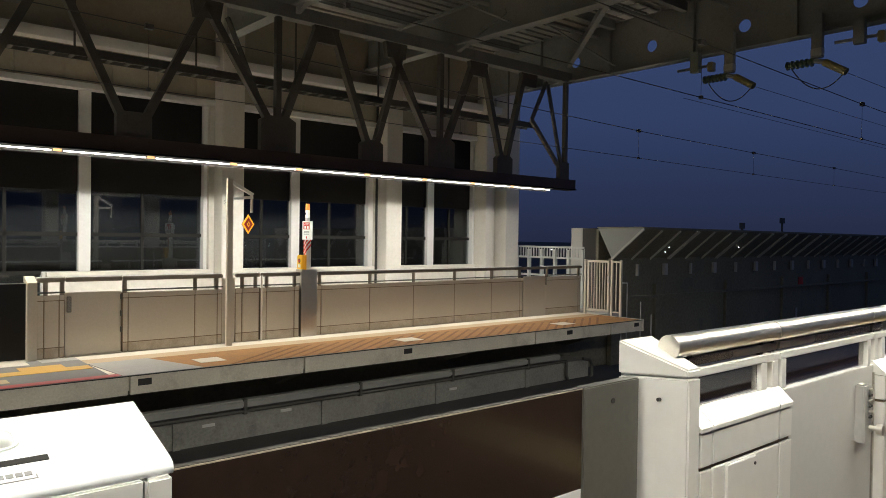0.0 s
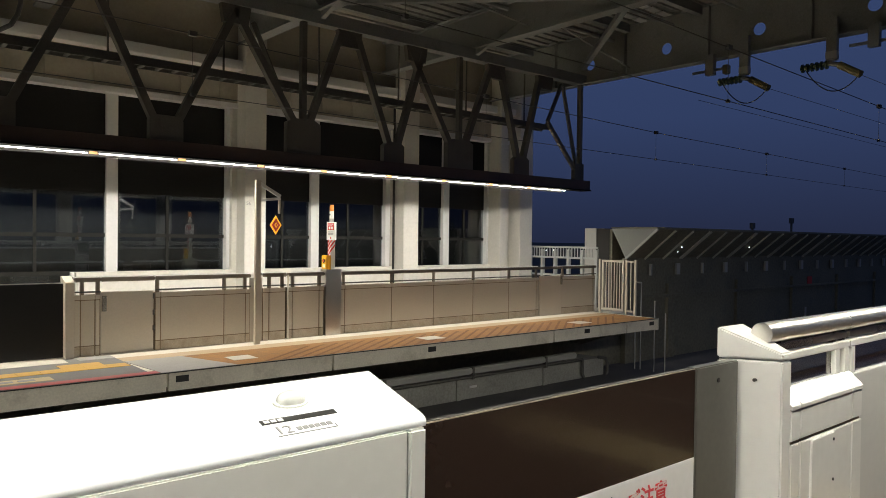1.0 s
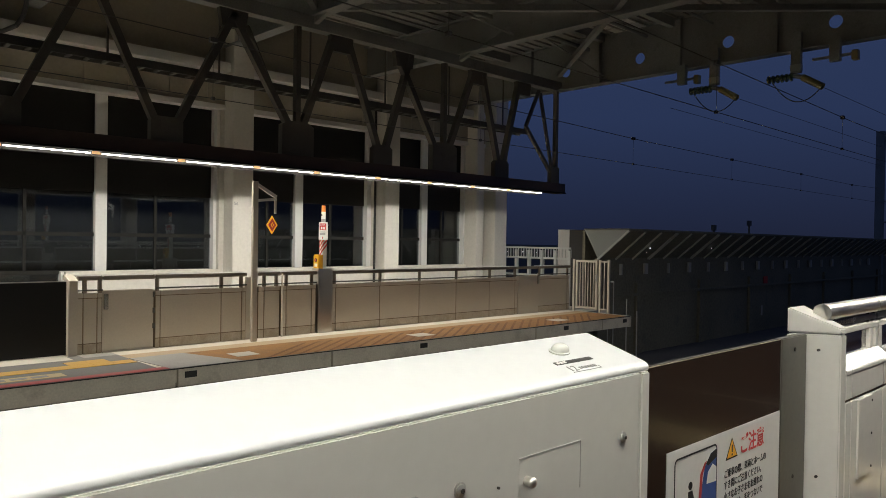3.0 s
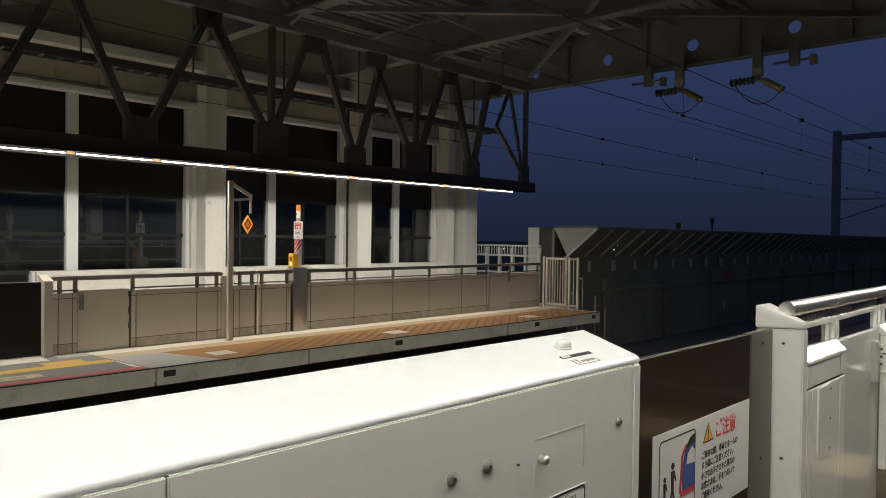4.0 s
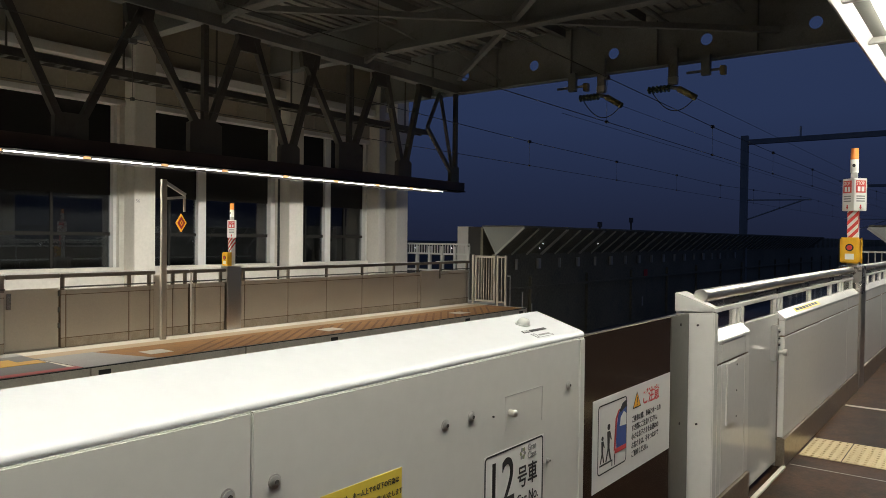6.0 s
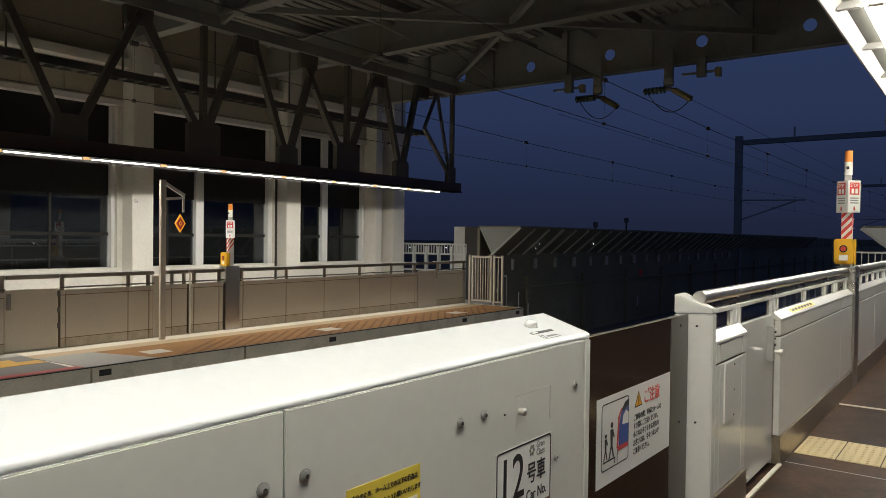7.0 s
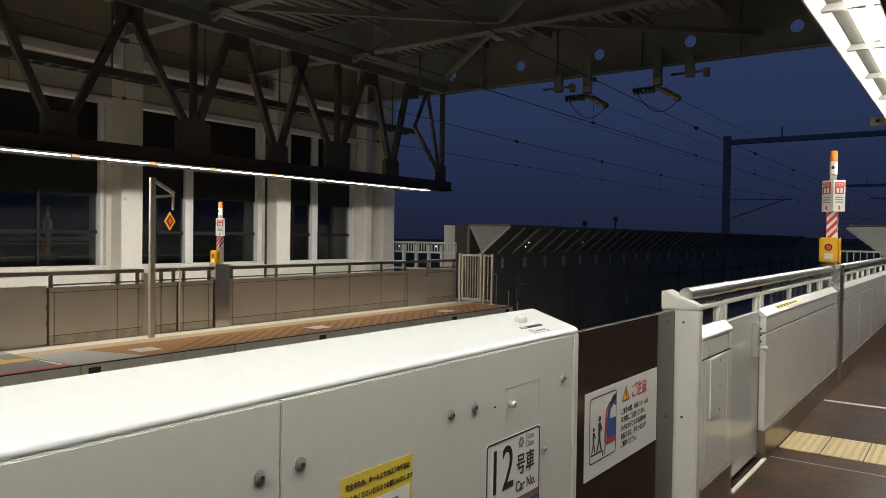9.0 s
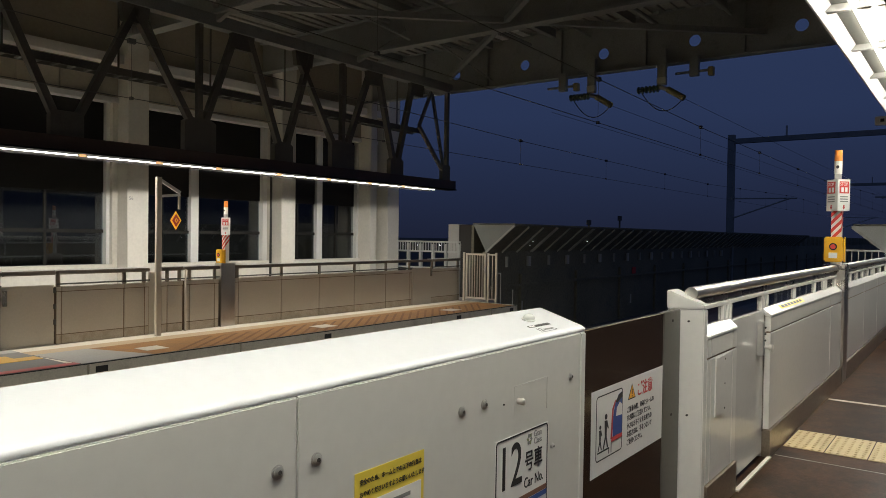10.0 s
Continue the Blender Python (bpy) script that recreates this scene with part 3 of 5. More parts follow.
# ---- fixed fence units: panel, sill, glazed rail frame, tube ----
def fence_unit(x0, x1, y, z, joints=(), uprights=(), label="", group="", material=WHITE, kick=0.21, strips=(), tube_over=(0, 0)):
    """One length of platform fence; its panel faces -y and the tube sits behind the sill."""
    u = thing("platform_fence_unit", (x0, y, z), label, "platform fence", group)
    L = x1 - x0
    cuts = [0.0, *[j - x0 for j in joints], L]
    for a, c in zip(cuts[:-1], cuts[1:]):
        part("lower_panel", Build().box(a + 0.004, c - 0.004, 0.0, 0.05, kick + 0.006, 0.962, 0.003), material, u)
        part("upper_panel", Build().box(a + 0.004, c - 0.004, 0.0, 0.05, 0.974, 1.085, 0.003), material, u)
        part("sill", Build().prism([(-0.003, 1.088), (-0.003, 1.100), (0.003, 1.107), (0.052, 1.150), (0.10, 1.150), (0.10, 1.088)], "x", a + 0.003, c - 0.003), material, u)
    part("backing", Build().box(0.012, L - 0.012, 0.008, 0.098, 0.02, 1.087), RUST, u, "weathered joint backing")
    for ex in (0.0, L - 0.0115):
        part("end_cap", Build().box(ex, ex + 0.0115, 0.0505, 0.10, 0.0, 1.087), material, u)
    for jx in strips:
        part("joint_strip", Build().box(jx - x0 - 0.007, jx - x0 + 0.007, -0.0015, 0.008, kick + 0.006, 1.085), material, u)
    part("kick_plate", Build().box(0.0, L, -0.012, 0.05, 0.0, kick, 0.003), KICK, u, "stained steel kick plate")
    fr = part("rail_frame", Build().box(0.0, L, 0.052, 0.092, 1.250, 1.280, 0.004), material, u)
    for ux in uprights:
        part("upright", Build().box(ux - x0 - 0.022, ux - x0 + 0.022, 0.050, 0.094, 1.148, 1.252, 0.003), material, u)
    ups = sorted([0.0, *[ux - x0 for ux in uprights], L])
    for a, c in zip(ups[:-1], ups[1:]):
        if c - a > 0.12:
            pn = part("pane", Build().box(a + 0.023, c - 0.023, 0.068, 0.074, 1.151, 1.249), GLASSP, u)
            pn.visible_shadow = False
    tb = part("handrail", Build().tube((tube_over[0], 0.085, 1.357), (L + tube_over[1] - 0.003, 0.085, 1.357), 0.039, 24), CHROME, u, "polished steel handrail tube", smooth=True)
    part("rail_channel", Build().box(max(0.0, tube_over[0]) + 0.03, L - 0.005, 0.062, 0.108, 1.288, 1.318, 0.003), STEEL, u)
    for ux in uprights:
        part("rail_bracket", Build().box(ux - x0 - 0.012, ux - x0 + 0.012, 0.065, 0.105, 1.278, 1.33), GAP, u)
    return u


FY = 1.297
FENCE = "fence along the near platform"
u1 = fence_unit(2.138, 2.795, FY, 0, joints=(2.215, 2.69), uprights=(2.18, 2.67, 2.76), label="white steel platform fence bay with access hatch and handrail", group=FENCE, tube_over=(-0.055, 0))
ha = part("access_hatch", Build().box(0.16, 0.365, -0.008, 0.002, 0.595, 0.955, 0.002), WHITE, u1, "small access hatch")
for hz in (0.62, 0.775, 0.93):
    part("screw", Build().disc((0.350, -0.009, hz), 0.006, "y", 0.004, 10), GAP, ha)

door = thing("emergency_exit_door", (2.80, FY, 0), "closed white emergency exit door with keypad lock", "door", FENCE)
part("door_leaf", Build().box(0.0, 0.945, 0.046, 0.080, 0.035, 1.135, 0.003), HOUSE, door)
part("rail_frame", Build().box(0.0, 0.945, 0.052, 0.092, 1.250, 1.280, 0.004), WHITE, door)
for ux in (0.03, 0.90):
    part("upright", Build().box(ux - 0.02, ux + 0.02, 0.050, 0.094, 1.136, 1.252, 0.003), WHITE, door)
pn = part("pane", Build().box(0.052, 0.88, 0.068, 0.074, 1.139, 1.249), GLASSP, door)
pn.visible_shadow = False
part("handrail", Build().tube((0.0, 0.085, 1.357), (0.945, 0.085, 1.357), 0.039, 24), CHROME, door, "polished steel handrail tube", smooth=True)
part("rail_channel", Build().box(0.01, 0.94, 0.062, 0.108, 1.288, 1.318, 0.003), STEEL, door)
lk = part("lock_plate", Build().box(0.725, 0.80, 0.004, 0.046, 0.81, 1.07, 0.006), GREY, door, "grey keypad lock")
for k in range(6):
    for kk in (0, 1):
        part("key", Build().disc((0.770 + kk * 0.016, -0.002, 1.045 - k * 0.024), 0.0065, "y", 0.008, 8), GAP if k % 2 else CHROME, lk)
part("lock_knob", Build().disc((0.78, -0.018, 0.875), 0.012, "y", 0.04, 14).disc((0.78, -0.043, 0.875), 0.024, "y", 0.026, 18), CHROME, lk, smooth=True)
part("hinge_strip", Build().box(0.93, 0.945, 0.038, 0.046, 0.2, 1.1), STEEL, door)

bays = [(3.75, 7.33, (6.56,), (3.79, 3.88, 4.95, 5.95, 6.50, 6.62, 7.25)), (7.80, 11.0, (9.4,), (7.9, 8.5, 9.1, 9.7, 10.3, 10.9)), (11.01, 15.2, (13.1,), (11.1, 12.0, 12.9, 13.8, 14.7, 15.1))]
for k, (a, c, j, ups) in enumerate(bays):
    u = fence_unit(a, c, FY, 0, joints=j, uprights=ups, strips=j, label="white steel platform fence bay with yellow notice" if k == 0 else "white steel platform fence bay with glazed rail", group=FENCE)
    if k == 0:
        bb = Build().box(0.44, 1.40, 0.010, 0.056, 0.0015, 0.0035)
        bb.bm.transform(Matrix.Translation((0, 0.003, 1.107)) @ Matrix.Rotation(math.atan2(0.043, 0.049), 4, "X"))
        yn = part("yellow_notice", bb, YLABEL, u, "yellow notice strip on the sill")
        for q in range(7):
            bb = Build().box(0.50 + q * 0.12, 0.595 + q * 0.12, 0.022, 0.045, 0.0037, 0.0045)
            bb.bm.transform(Matrix.Translation((0, 0.003, 1.107)) @ Matrix.Rotation(math.atan2(0.043, 0.049), 4, "X"))
            part("print_bar", bb, INK, yn)


# ---- emergency stop column ----
def stop_column(x, y, z, dx, dz, label):
    """Steel column in the fence with button box, striped pole, notice box and lamp."""
    c = thing("emergency_stop_column", (x, y, z), label, "emergency button", "emergency stop columns")
    part("column", Build().box(0.0, 0.36, -0.02, 0.21, 0.0, 1.40 + dz * 0.6, 0.008), STEEL, c, "brushed stainless column")
    bx = part("button_box", Build().box(-0.045, 0.05, 0.0, 0.20, 1.43, 1.725, 0.015), YELLOW, c, "yellow emergency button box")
    part("button_ring", Build().disc((-0.047, 0.10, 1.61), 0.042, "x", 0.012, 20), INK, bx)
    part("button", Build().disc((-0.053, 0.10, 1.61), 0.028, "x", 0.014, 16), RED, bx)
    part("instruction_plate", Build().box(-0.048, -0.044, 0.055, 0.145, 1.475, 1.54), PAPER, bx)
    part("front_plate", Build().box(0.0, 0.05, -0.018, -0.004, 1.43, 1.725, 0.004), YELLOW, bx)
    pole_ = part("pole", Build().box(0.06, 0.19, 0.025, 0.155, 1.40, 2.05, 0.004), PAPER, c, "red and white striped pole")
    for k in range(4):
        z0 = 1.70 + k * 0.095
        part("stripe", Build().prism([(0.023, z0 + 0.09), (0.157, z0 - 0.03), (0.157, z0 + 0.018), (0.023, z0 + 0.138)], "x", 0.057, 0.061), RED, pole_)
        if k < 3:
            part("stripe", Build().prism([(0.059, z0 + 0.09), (0.191, z0 + 0.21), (0.191, z0 + 0.258), (0.059, z0 + 0.138)], "y", 0.021, 0.026), RED, pole_)
    nb = part("notice_box", Build().box(0.02, 0.22, -0.03, 0.195, 2.03, 2.40, 0.004), PAPER, c, "white stop notice box with red heading")
    part("stop_field", Build().box(0.016, 0.0195, 0.02, 0.175, 2.235, 2.375), RED, nb)
    writing("lettering", "STOP", 0.055, PAPER, nb, Matrix.Translation((0.0155, 0.172, 2.325)) @ Matrix.Rotation(radians(-90), 4, "Z") @ Matrix.Rotation(radians(90), 4, "X"), squeeze=0.95)
    for k in range(2):
        part("white_mark", Build().box(0.0145, 0.0158, 0.045 + k * 0.06, 0.085 + k * 0.06, 2.25, 2.305), PAPER, nb)
    part("stop_field", Build().box(0.045, 0.195, -0.034, -0.0305, 2.235, 2.375), RED, nb)
    writing("lettering", "STOP", 0.055, PAPER, nb, Matrix.Translation((0.05, -0.0345, 2.325)) @ Matrix.Rotation(radians(90), 4, "X"), squeeze=0.95)
    for k in range(2):
        part("white_mark", Build().box(0.07 + k * 0.06, 0.11 + k * 0.06, -0.0358, -0.0345, 2.25, 2.305), PAPER, nb)
    part("arrow", Build().prism([(0.11, 2.10), (0.13, 2.10), (0.13, 2.075), (0.14, 2.075), (0.12, 2.045), (0.10, 2.075), (0.11, 2.075)], "y", -0.034, -0.0305), REDINK, nb)
    for k in range(3):
        part("print_bar", Build().box(0.017, 0.0195, 0.03, 0.165, 2.19 - k * 0.028, 2.203 - k * 0.028), INKG, nb)
        part("print_bar", Build().box(0.055, 0.185, -0.033, -0.0305, 2.19 - k * 0.028, 2.203 - k * 0.028), INKG, nb)
    part("arrow", Build().prism([(0.085, 2.10), (0.105, 2.10), (0.105, 2.075), (0.115, 2.075), (0.095, 2.045), (0.075, 2.075), (0.085, 2.075)], "x", 0.016, 0.0195), REDINK, nb)
    part("neck", Build().box(0.085, 0.165, 0.05, 0.13, 2.40, 2.47, 0.004), GREY, c)
    part("lamp_body", Build().tube((0.125, 0.09, 2.47), (0.125, 0.09, 2.62), 0.052, 20), PAPER, c, "white lamp housing", smooth=True)
    part("lamp_mark", Build().disc((0.072, 0.09, 2.55), 0.02, "x", 0.01, 12), INK, c)
    part("lamp_cap", Build().tube((0.125, 0.09, 2.622), (0.125, 0.09, 2.75), 0.052, 20, 0.048), ORANGEP, c, "orange lamp cap", smooth=True)
    slim = Matrix.Translation((0.122, 0.088, 0)) @ Matrix.Diagonal((0.83, 0.83, 1, 1)) @ Matrix.Translation((-0.122, -0.088, 0))
    for o in c.children:
        if not o.name.startswith("column"):
            for q in (o, *o.children_recursive):
                if not o.name.startswith("button_box"):
                    q.data.transform(slim)
            o.location = (dx, 0, dz)
        if o.name.startswith("notice_box"):
            o.matrix_basis = pose(dx + 0.12, 0.083, dz, 0, 0, -42) @ Matrix.Translation((-0.12, -0.083, 0))
    return c


stop_column(7.36, FY + 0.0, 0, 0.0, 0.0, "stainless emergency stop column with yellow button box and orange lamp")

# near end of the platform: bar fence and sound wall
def bar_fence(name, p, q, z0, z1, pitch, label, group="", material=GREY, post_w=0.05):
    f = thing(name, (0, 0, 0), label, "railing", group)
    p, q = Vector((*p, 0)), Vector((*q, 0))
    L = (q - p).length
    d = (q - p) / L
    up = Vector((0, 0, 1))
    for t_ in (0.0, 1.0):
        part("post", Build().bar(p.lerp(q, t_) + up * z0, p.lerp(q, t_) + up * z1, post_w, post_w), material, f)
    for zz in (z0 + 0.10, z1 - 0.03):
        part("rail", Build().bar(p + up * zz, q + up * zz, 0.035, 0.04), material, f)
    n = max(int(L / pitch), 1)
    for k in range(1, n):
        c = p + d * (L * k / n)
        part("picket", Build().bar(c + up * (z0 + 0.10), c + up * (z1 - 0.03), 0.016, 0.02), material, f)
    return f


bar_fence("end_railing", (15.6, 2.6), (15.6, -1.0), 0.0, 1.5, 0.12, "grey steel bar railing across the platform end", "railings at the platform ends")
# ---- near platform: lamp beam, back wall, columns ----
nb_ = thing("lamp_beam", (0, 0, 0), "long white fluorescent lamp trough over the platform edge", "lamp", "lamp beams")
part("trough", Build().box(-8.2, 15.3, 0.52, 0.90, 3.335, 3.40, 0.004), TROUGH, nb_, "pale grey lamp trough")
part("reflector", Build().prism([(0.90, 3.40), (0.985, 3.265), (0.978, 3.256), (0.965, 3.256), (0.885, 3.345)], "x", -8.2, 15.3), WHITE, nb_, "white sloping reflector")
part("inner_lip", Build().box(-8.2, 15.3, 0.555, 0.562, 3.266, 3.335), TROUGH, nb_)
part("hanger_beam", Build().box(-14, 15.4, 0.62, 0.86, 3.44, 3.75), BEAMRED, nb_, "dark red-brown carrier beam")
for k in range(18):
    x = -8.0 + k * 1.28
    for yy in (0.64, 0.745):
        part("tube", Build().tube((x + 0.03, yy, 3.302), (x + 1.20, yy, 3.302), 0.024, 12), TUBEN, nb_, "lit fluorescent tube", smooth=True)
    part("tube_holder", Build().box(x - 0.03, x + 0.025, 0.565, 0.93, 3.285, 3.335, 0.004), GREY, nb_)
for k in range(7):
    part("hanger", Build().box(-7 + k * 3, -6.92 + k * 3, 0.70, 0.78, 3.75, 6.2), DARKSTEEL, nb_)
cb = thing("small_signal_box", (10.0, 1.15, 3.36), "small pale box hung from the lamp beam", "box")
part("case", Build().box(-0.05, 0.05, -0.07, 0.13, 0.0, 0.12, 0.008), PAPER, cb)
part("face", Build().box(-0.056, -0.051, 0.01, 0.06, 0.04, 0.085), BLACKP, cb)
part("stem", Build().box(-0.02, 0.02, -0.34, -0.06, 0.05, 0.08), GREY, cb)

wall_s = thing("wall_south", (0, 0, 0), "pale rear wall of the platform with wide openings", "wall", kind="structure")
part("parapet", Build().box(-14, 16.0, -4.35, -4.15, 0.0, 0.9), BLIND, wall_s)
part("lintel", Build().box(-14, 16.0, -4.35, -4.15, 3.6, 7.25), BLIND, wall_s)
for k in range(7):
    x = 13.0 - 0.52 - 4.6 * k
    part("pilaster", Build().box(x, x + 0.55, -4.40, -3.70, 0.0, 7.0, 0.012), WALLW, wall_s)
part("transom", Build().box(-14, 16.0, -4.29, -4.21, 1.9, 2.0), BLIND, wall_s)

# ---- opposite platform ----
opp = thing("opposite_platform", (0, 0, 0), "opposite platform with worn orange hatched edge coating", "platform", kind="structure")
EY = 10.74
part("slab", Build().box(-14, 15.85, EY + 0.03, 16.4, OZ - 0.22, OZ - 0.004), CONC, opp)
part("edge_coating", Build().box(4.05, 15.85, EY + 0.02, 12.05, OZ - 0.02, OZ), ORANGE, opp, "worn orange edge coating")
part("tan_band", Build().box(3.15, 15.85, 12.05, 12.45, OZ - 0.02, OZ), TAN, opp)
part("pale_band", Build().box(3.15, 15.85, 12.45, 12.80, OZ - 0.02, OZ), PALE, opp)
part("rear_floor", Build().box(-14, 17.2, 12.80, 16.6, OZ - 0.02, OZ), FLOORO, opp)
part("end_slab", Build().box(15.85, 17.2, 12.3, 16.6, OZ - 0.3, OZ - 0.02), CONC, opp)
part("grey_patch", Build().prism([(3.28, EY + 0.02), (4.45, EY + 0.02), (4.05, 12.05), (3.15, 12.05)], "z", OZ - 0.018, OZ + 0.002), SLATEL, opp)
part("slate_coating", Build().box(-14, 3.15, EY + 0.02, 12.80, OZ - 0.02, OZ), SLATE, opp, "slate grey coating before the door")
part("red_line", Build().box(-14, 3.26, EY + 0.03, EY + 0.21, OZ, OZ + 0.004), REDF, opp, "red edge line")
part("door_apron", Build().box(-14, 2.44, 12.42, 12.9, OZ, OZ + 0.004), PALE, opp)
part("side_apron", Build().box(2.62, 3.15, 12.5, 12.8, OZ, OZ + 0.003), SLATEL, opp)
# yellow tactile band in tiles
tmesh = Build().box(0.001, 0.299, 0.001, 0.299, 0, 0.005).mesh("tactile_tile", YELLOWF)
for k in range(40):
    ob = new("tactile_tile", tmesh)
    ob.parent, ob.location = opp, (2.82 - 0.3 * k, 11.62, OZ)
for k in range(2):
    ob = new("tactile_tile", tmesh)
    ob.parent, ob.location = opp, (2.22 + 0.3 * k, 11.92, OZ)
st = part("floor_sticker", Build().box(0.3, 1.95, 11.10, 11.38, OZ, OZ + 0.004), TACT, opp, "pale yellow floor notice")
for k in range(5):
    part("print_bar", Build().box(0.5 + k * 0.26, 0.70 + k * 0.26, 11.18, 11.30, OZ + 0.0045, OZ + 0.006), INKG, opp)
# hatch stripes
for k in range(31):
    x = 4.9 + k * 0.305
    part("hatch_stripe", Build().prism([(x, EY + 0.05), (x + 0.09, EY + 0.05), (x + 1.43, 11.80), (x + 1.34, 11.80)], "z", OZ, OZ + 0.003), STRIPE, opp)
for x, w in ((4.55, 0.42), (8.55, 0.48), (13.2, 0.5)):
    part("pale_marker", Build().box(x, x + w, 11.12, 11.50, OZ + 0.003, OZ + 0.007), PALE, opp, "pale floor marker plate")
# fascia
for a, c in ((-14, -9.5), (-9.5, -5.2), (-5.2, -0.9), (-0.9, 3.35), (3.35, 6.15), (6.15, 11.84), (11.84, 14.54), (14.54, 15.85)):
    part("fascia_panel", Build().box(a + 0.018, c - 0.018, EY - 0.02, EY + 0.05, OZ - 0.275, OZ - 0.015, 0.006), CONC, opp)
part("edge_trim", Build().box(-14, 15.86, EY - 0.03, EY + 0.025, OZ - 0.014, OZ + 0.002, 0.003), BLACKP, opp)
part("end_fascia", Build().box(15.85, 15.92, EY - 0.02, 12.3, OZ - 0.29, OZ + 0.002, 0.005), CONC, opp)
for x in (3.47, 8.24, 12.9, 15.5):
    part("edge_slot", Build().box(x, x + 0.19, EY - 0.026, EY - 0.019, OZ - 0.155, OZ - 0.06), BLACKP, opp)
# under the platform
part("under_wall", Build().box(-14, 15.2, 11.9, 12.1, BED - 0.3, -1.40), CONCD, opp, "stained concrete wall under the platform")
part("recess_wall", Build().box(-14, 15.2, 12.7, 12.9, -1.4, OZ - 0.22), FARWALL, opp)
part("end_fill", Build().box(15.2, 17.2, 12.7, 12.9, BED - 0.3, OZ - 0.3), FARWALL, opp)
part("wall_ledge", Build().box(-14, 15.2, 12.1, 12.7, -1.5, -1.42), CONCD, opp)
for x, z in ((4.9, -1.55), (6.35, -1.50), (10.4, -1.62)):
    part("wall_label", Build().box(x, x + 0.22, 11.888, 11.899, z, z + 0.05), PAPER, opp, "small white label plate")
for k in range(7):
    x = -4.0 + k * 2.8
    part("wall_rib", Build().box(x, x + 0.12, 11.86, 11.9, BED, -1.40), CONCD, opp)
for k in range(5):
    part("bracket", Build().prism([(EY + 0.2, OZ - 0.22), (12.7, OZ - 0.22), (12.7, OZ - 0.75), (12.3, OZ - 0.75)], "x", -2 + k * 4.2, -1.80 + k * 4.2), FARWALL, opp)
pp = thing("pipe_run", (0, 0, 0), "grey pipes along the wall under the platform", "pipes")
part("duct", Build().box(-10, 14.0, 11.80, 12.0, -1.30, -1.16, 0.03), GREY, pp, "grey cable duct")
part("pipe", Build().tube((-10, 11.84, -1.36), (14.25, 11.84, -1.36), 0.035, 10), DARKSTEEL, pp, smooth=True)
loop = [(14.25, 11.84, -1.36), (14.25, 11.84, -1.72), (14.34, 11.84, -1.88), (14.5, 11.84, -1.93), (15.2, 11.84, -1.90), (15.28, 11.84, -1.80), (15.28, 11.84, -1.55), (15.2, 11.84, -1.42), (14.9, 11.84, -1.36)]
for p, q in zip(loop[:-1], loop[1:]):
    part("pipe_bend", Build().tube(p, q, 0.04, 10), DARKSTEEL, pp, smooth=True)
for k in range(8):
    part("pipe_clip", Build().box(-4 + k * 2.4, -3.94 + k * 2.4, 11.79, 11.9, -1.41, -1.15), DARKSTEEL, pp)

# ---- fence of the opposite platform, seen from the track ----
OF = "fence along the opposite platform"
OY = 12.87


def opp_bay(x0, x1, joints=(), uprights=(), kick=True, label="cream steel platform fence bay with handrail seen from the track"):
    u = thing("platform_fence_bay", (x0, OY, OZ), label, "platform fence", OF)
    L = x1 - x0
    cuts = [0.0, *[j - x0 for j in joints], L]
    for a, c in zip(cuts[:-1], cuts[1:]):
        part("panel", Build().box(a + 0.009, c - 0.009, 0.0, 0.05, 0.178, 0.912, 0.004), CREAM, u)
        part("cap", Build().box(a + 0.005, c - 0.005, -0.012, 0.07, 0.926, 1.005, 0.006), CREAM, u)
        part("kick_plate", Build().box(a + 0.009, c - 0.009, 0.0, 0.05, 0.0, 0.162, 0.004), KICKO, u, "stained kick plate")
    part("backing", Build().box(0.0, L, 0.010, 0.16, 0.01, 1.0), RUST, u, "weathered joint backing")
    part("handrail", Build().box(0.0, L, -0.045, 0.03, 1.215, 1.285, 0.012), RAILO, u, "dull steel handrail")
    part("top_frame", Build().box(0.0, L, 0.05, 0.15, 1.25, 1.295, 0.005), WHITE, u)
    part("lower_rail", Build().box(0.0, L, -0.03, 0.01, 1.04, 1.065), DARKSTEEL, u)
    for ux in uprights:
        part("upright", Build().box(ux - x0 - 0.03, ux - x0 + 0.03, -0.02, 0.03, 1.005, 1.22, 0.004), RAILO, u)
    return u


opp_bay(2.62, 3.02, (2.72, 2.94), (2.74, 2.98))
od = thing("exit_door", (3.03, OY, OZ), "closed cream steel exit door in the opposite fence", "door", OF)
part("door_leaf", Build().box(0.0, 0.86, 0.03, 0.07, 0.02, 1.04, 0.004), CREAM, od)
part("lock_plate", Build().box(0.02, 0.09, -0.005, 0.03, 0.72, 0.98, 0.006), STEEL, od)
part("handrail", Build().box(0.0, 0.86, -0.045, 0.03, 1.215, 1.285, 0.012), RAILO, od)
part("top_frame", Build().box(0.0, 0.86, 0.05, 0.15, 1.25, 1.295, 0.005), WHITE, od)
for zz in (0.35, 0.62, 0.9):
    part("hinge", Build().box(0.845, 0.875, 0.0, 0.03, zz, zz + 0.09), DARKSTEEL, od)
part("threshold", Build().box(0.0, 0.86, -0.01, 0.06, 0.0, 0.018), PALE, od)
opp_bay(3.91, 5.66, (4.00, 5.15, 5.57), (3.94, 5.15, 5.55))
part("filler_panel", Build().box(5.665, 5.915, OY + 0.02, OY + 0.06, OZ, OZ + 1.2), CREAM, opp)
opp_bay(5.92, 6.40, (6.05,), (6.05, 6.32))
opp_bay(6.43, 7.26, (6.55, 7.15), (6.55, 7.15))
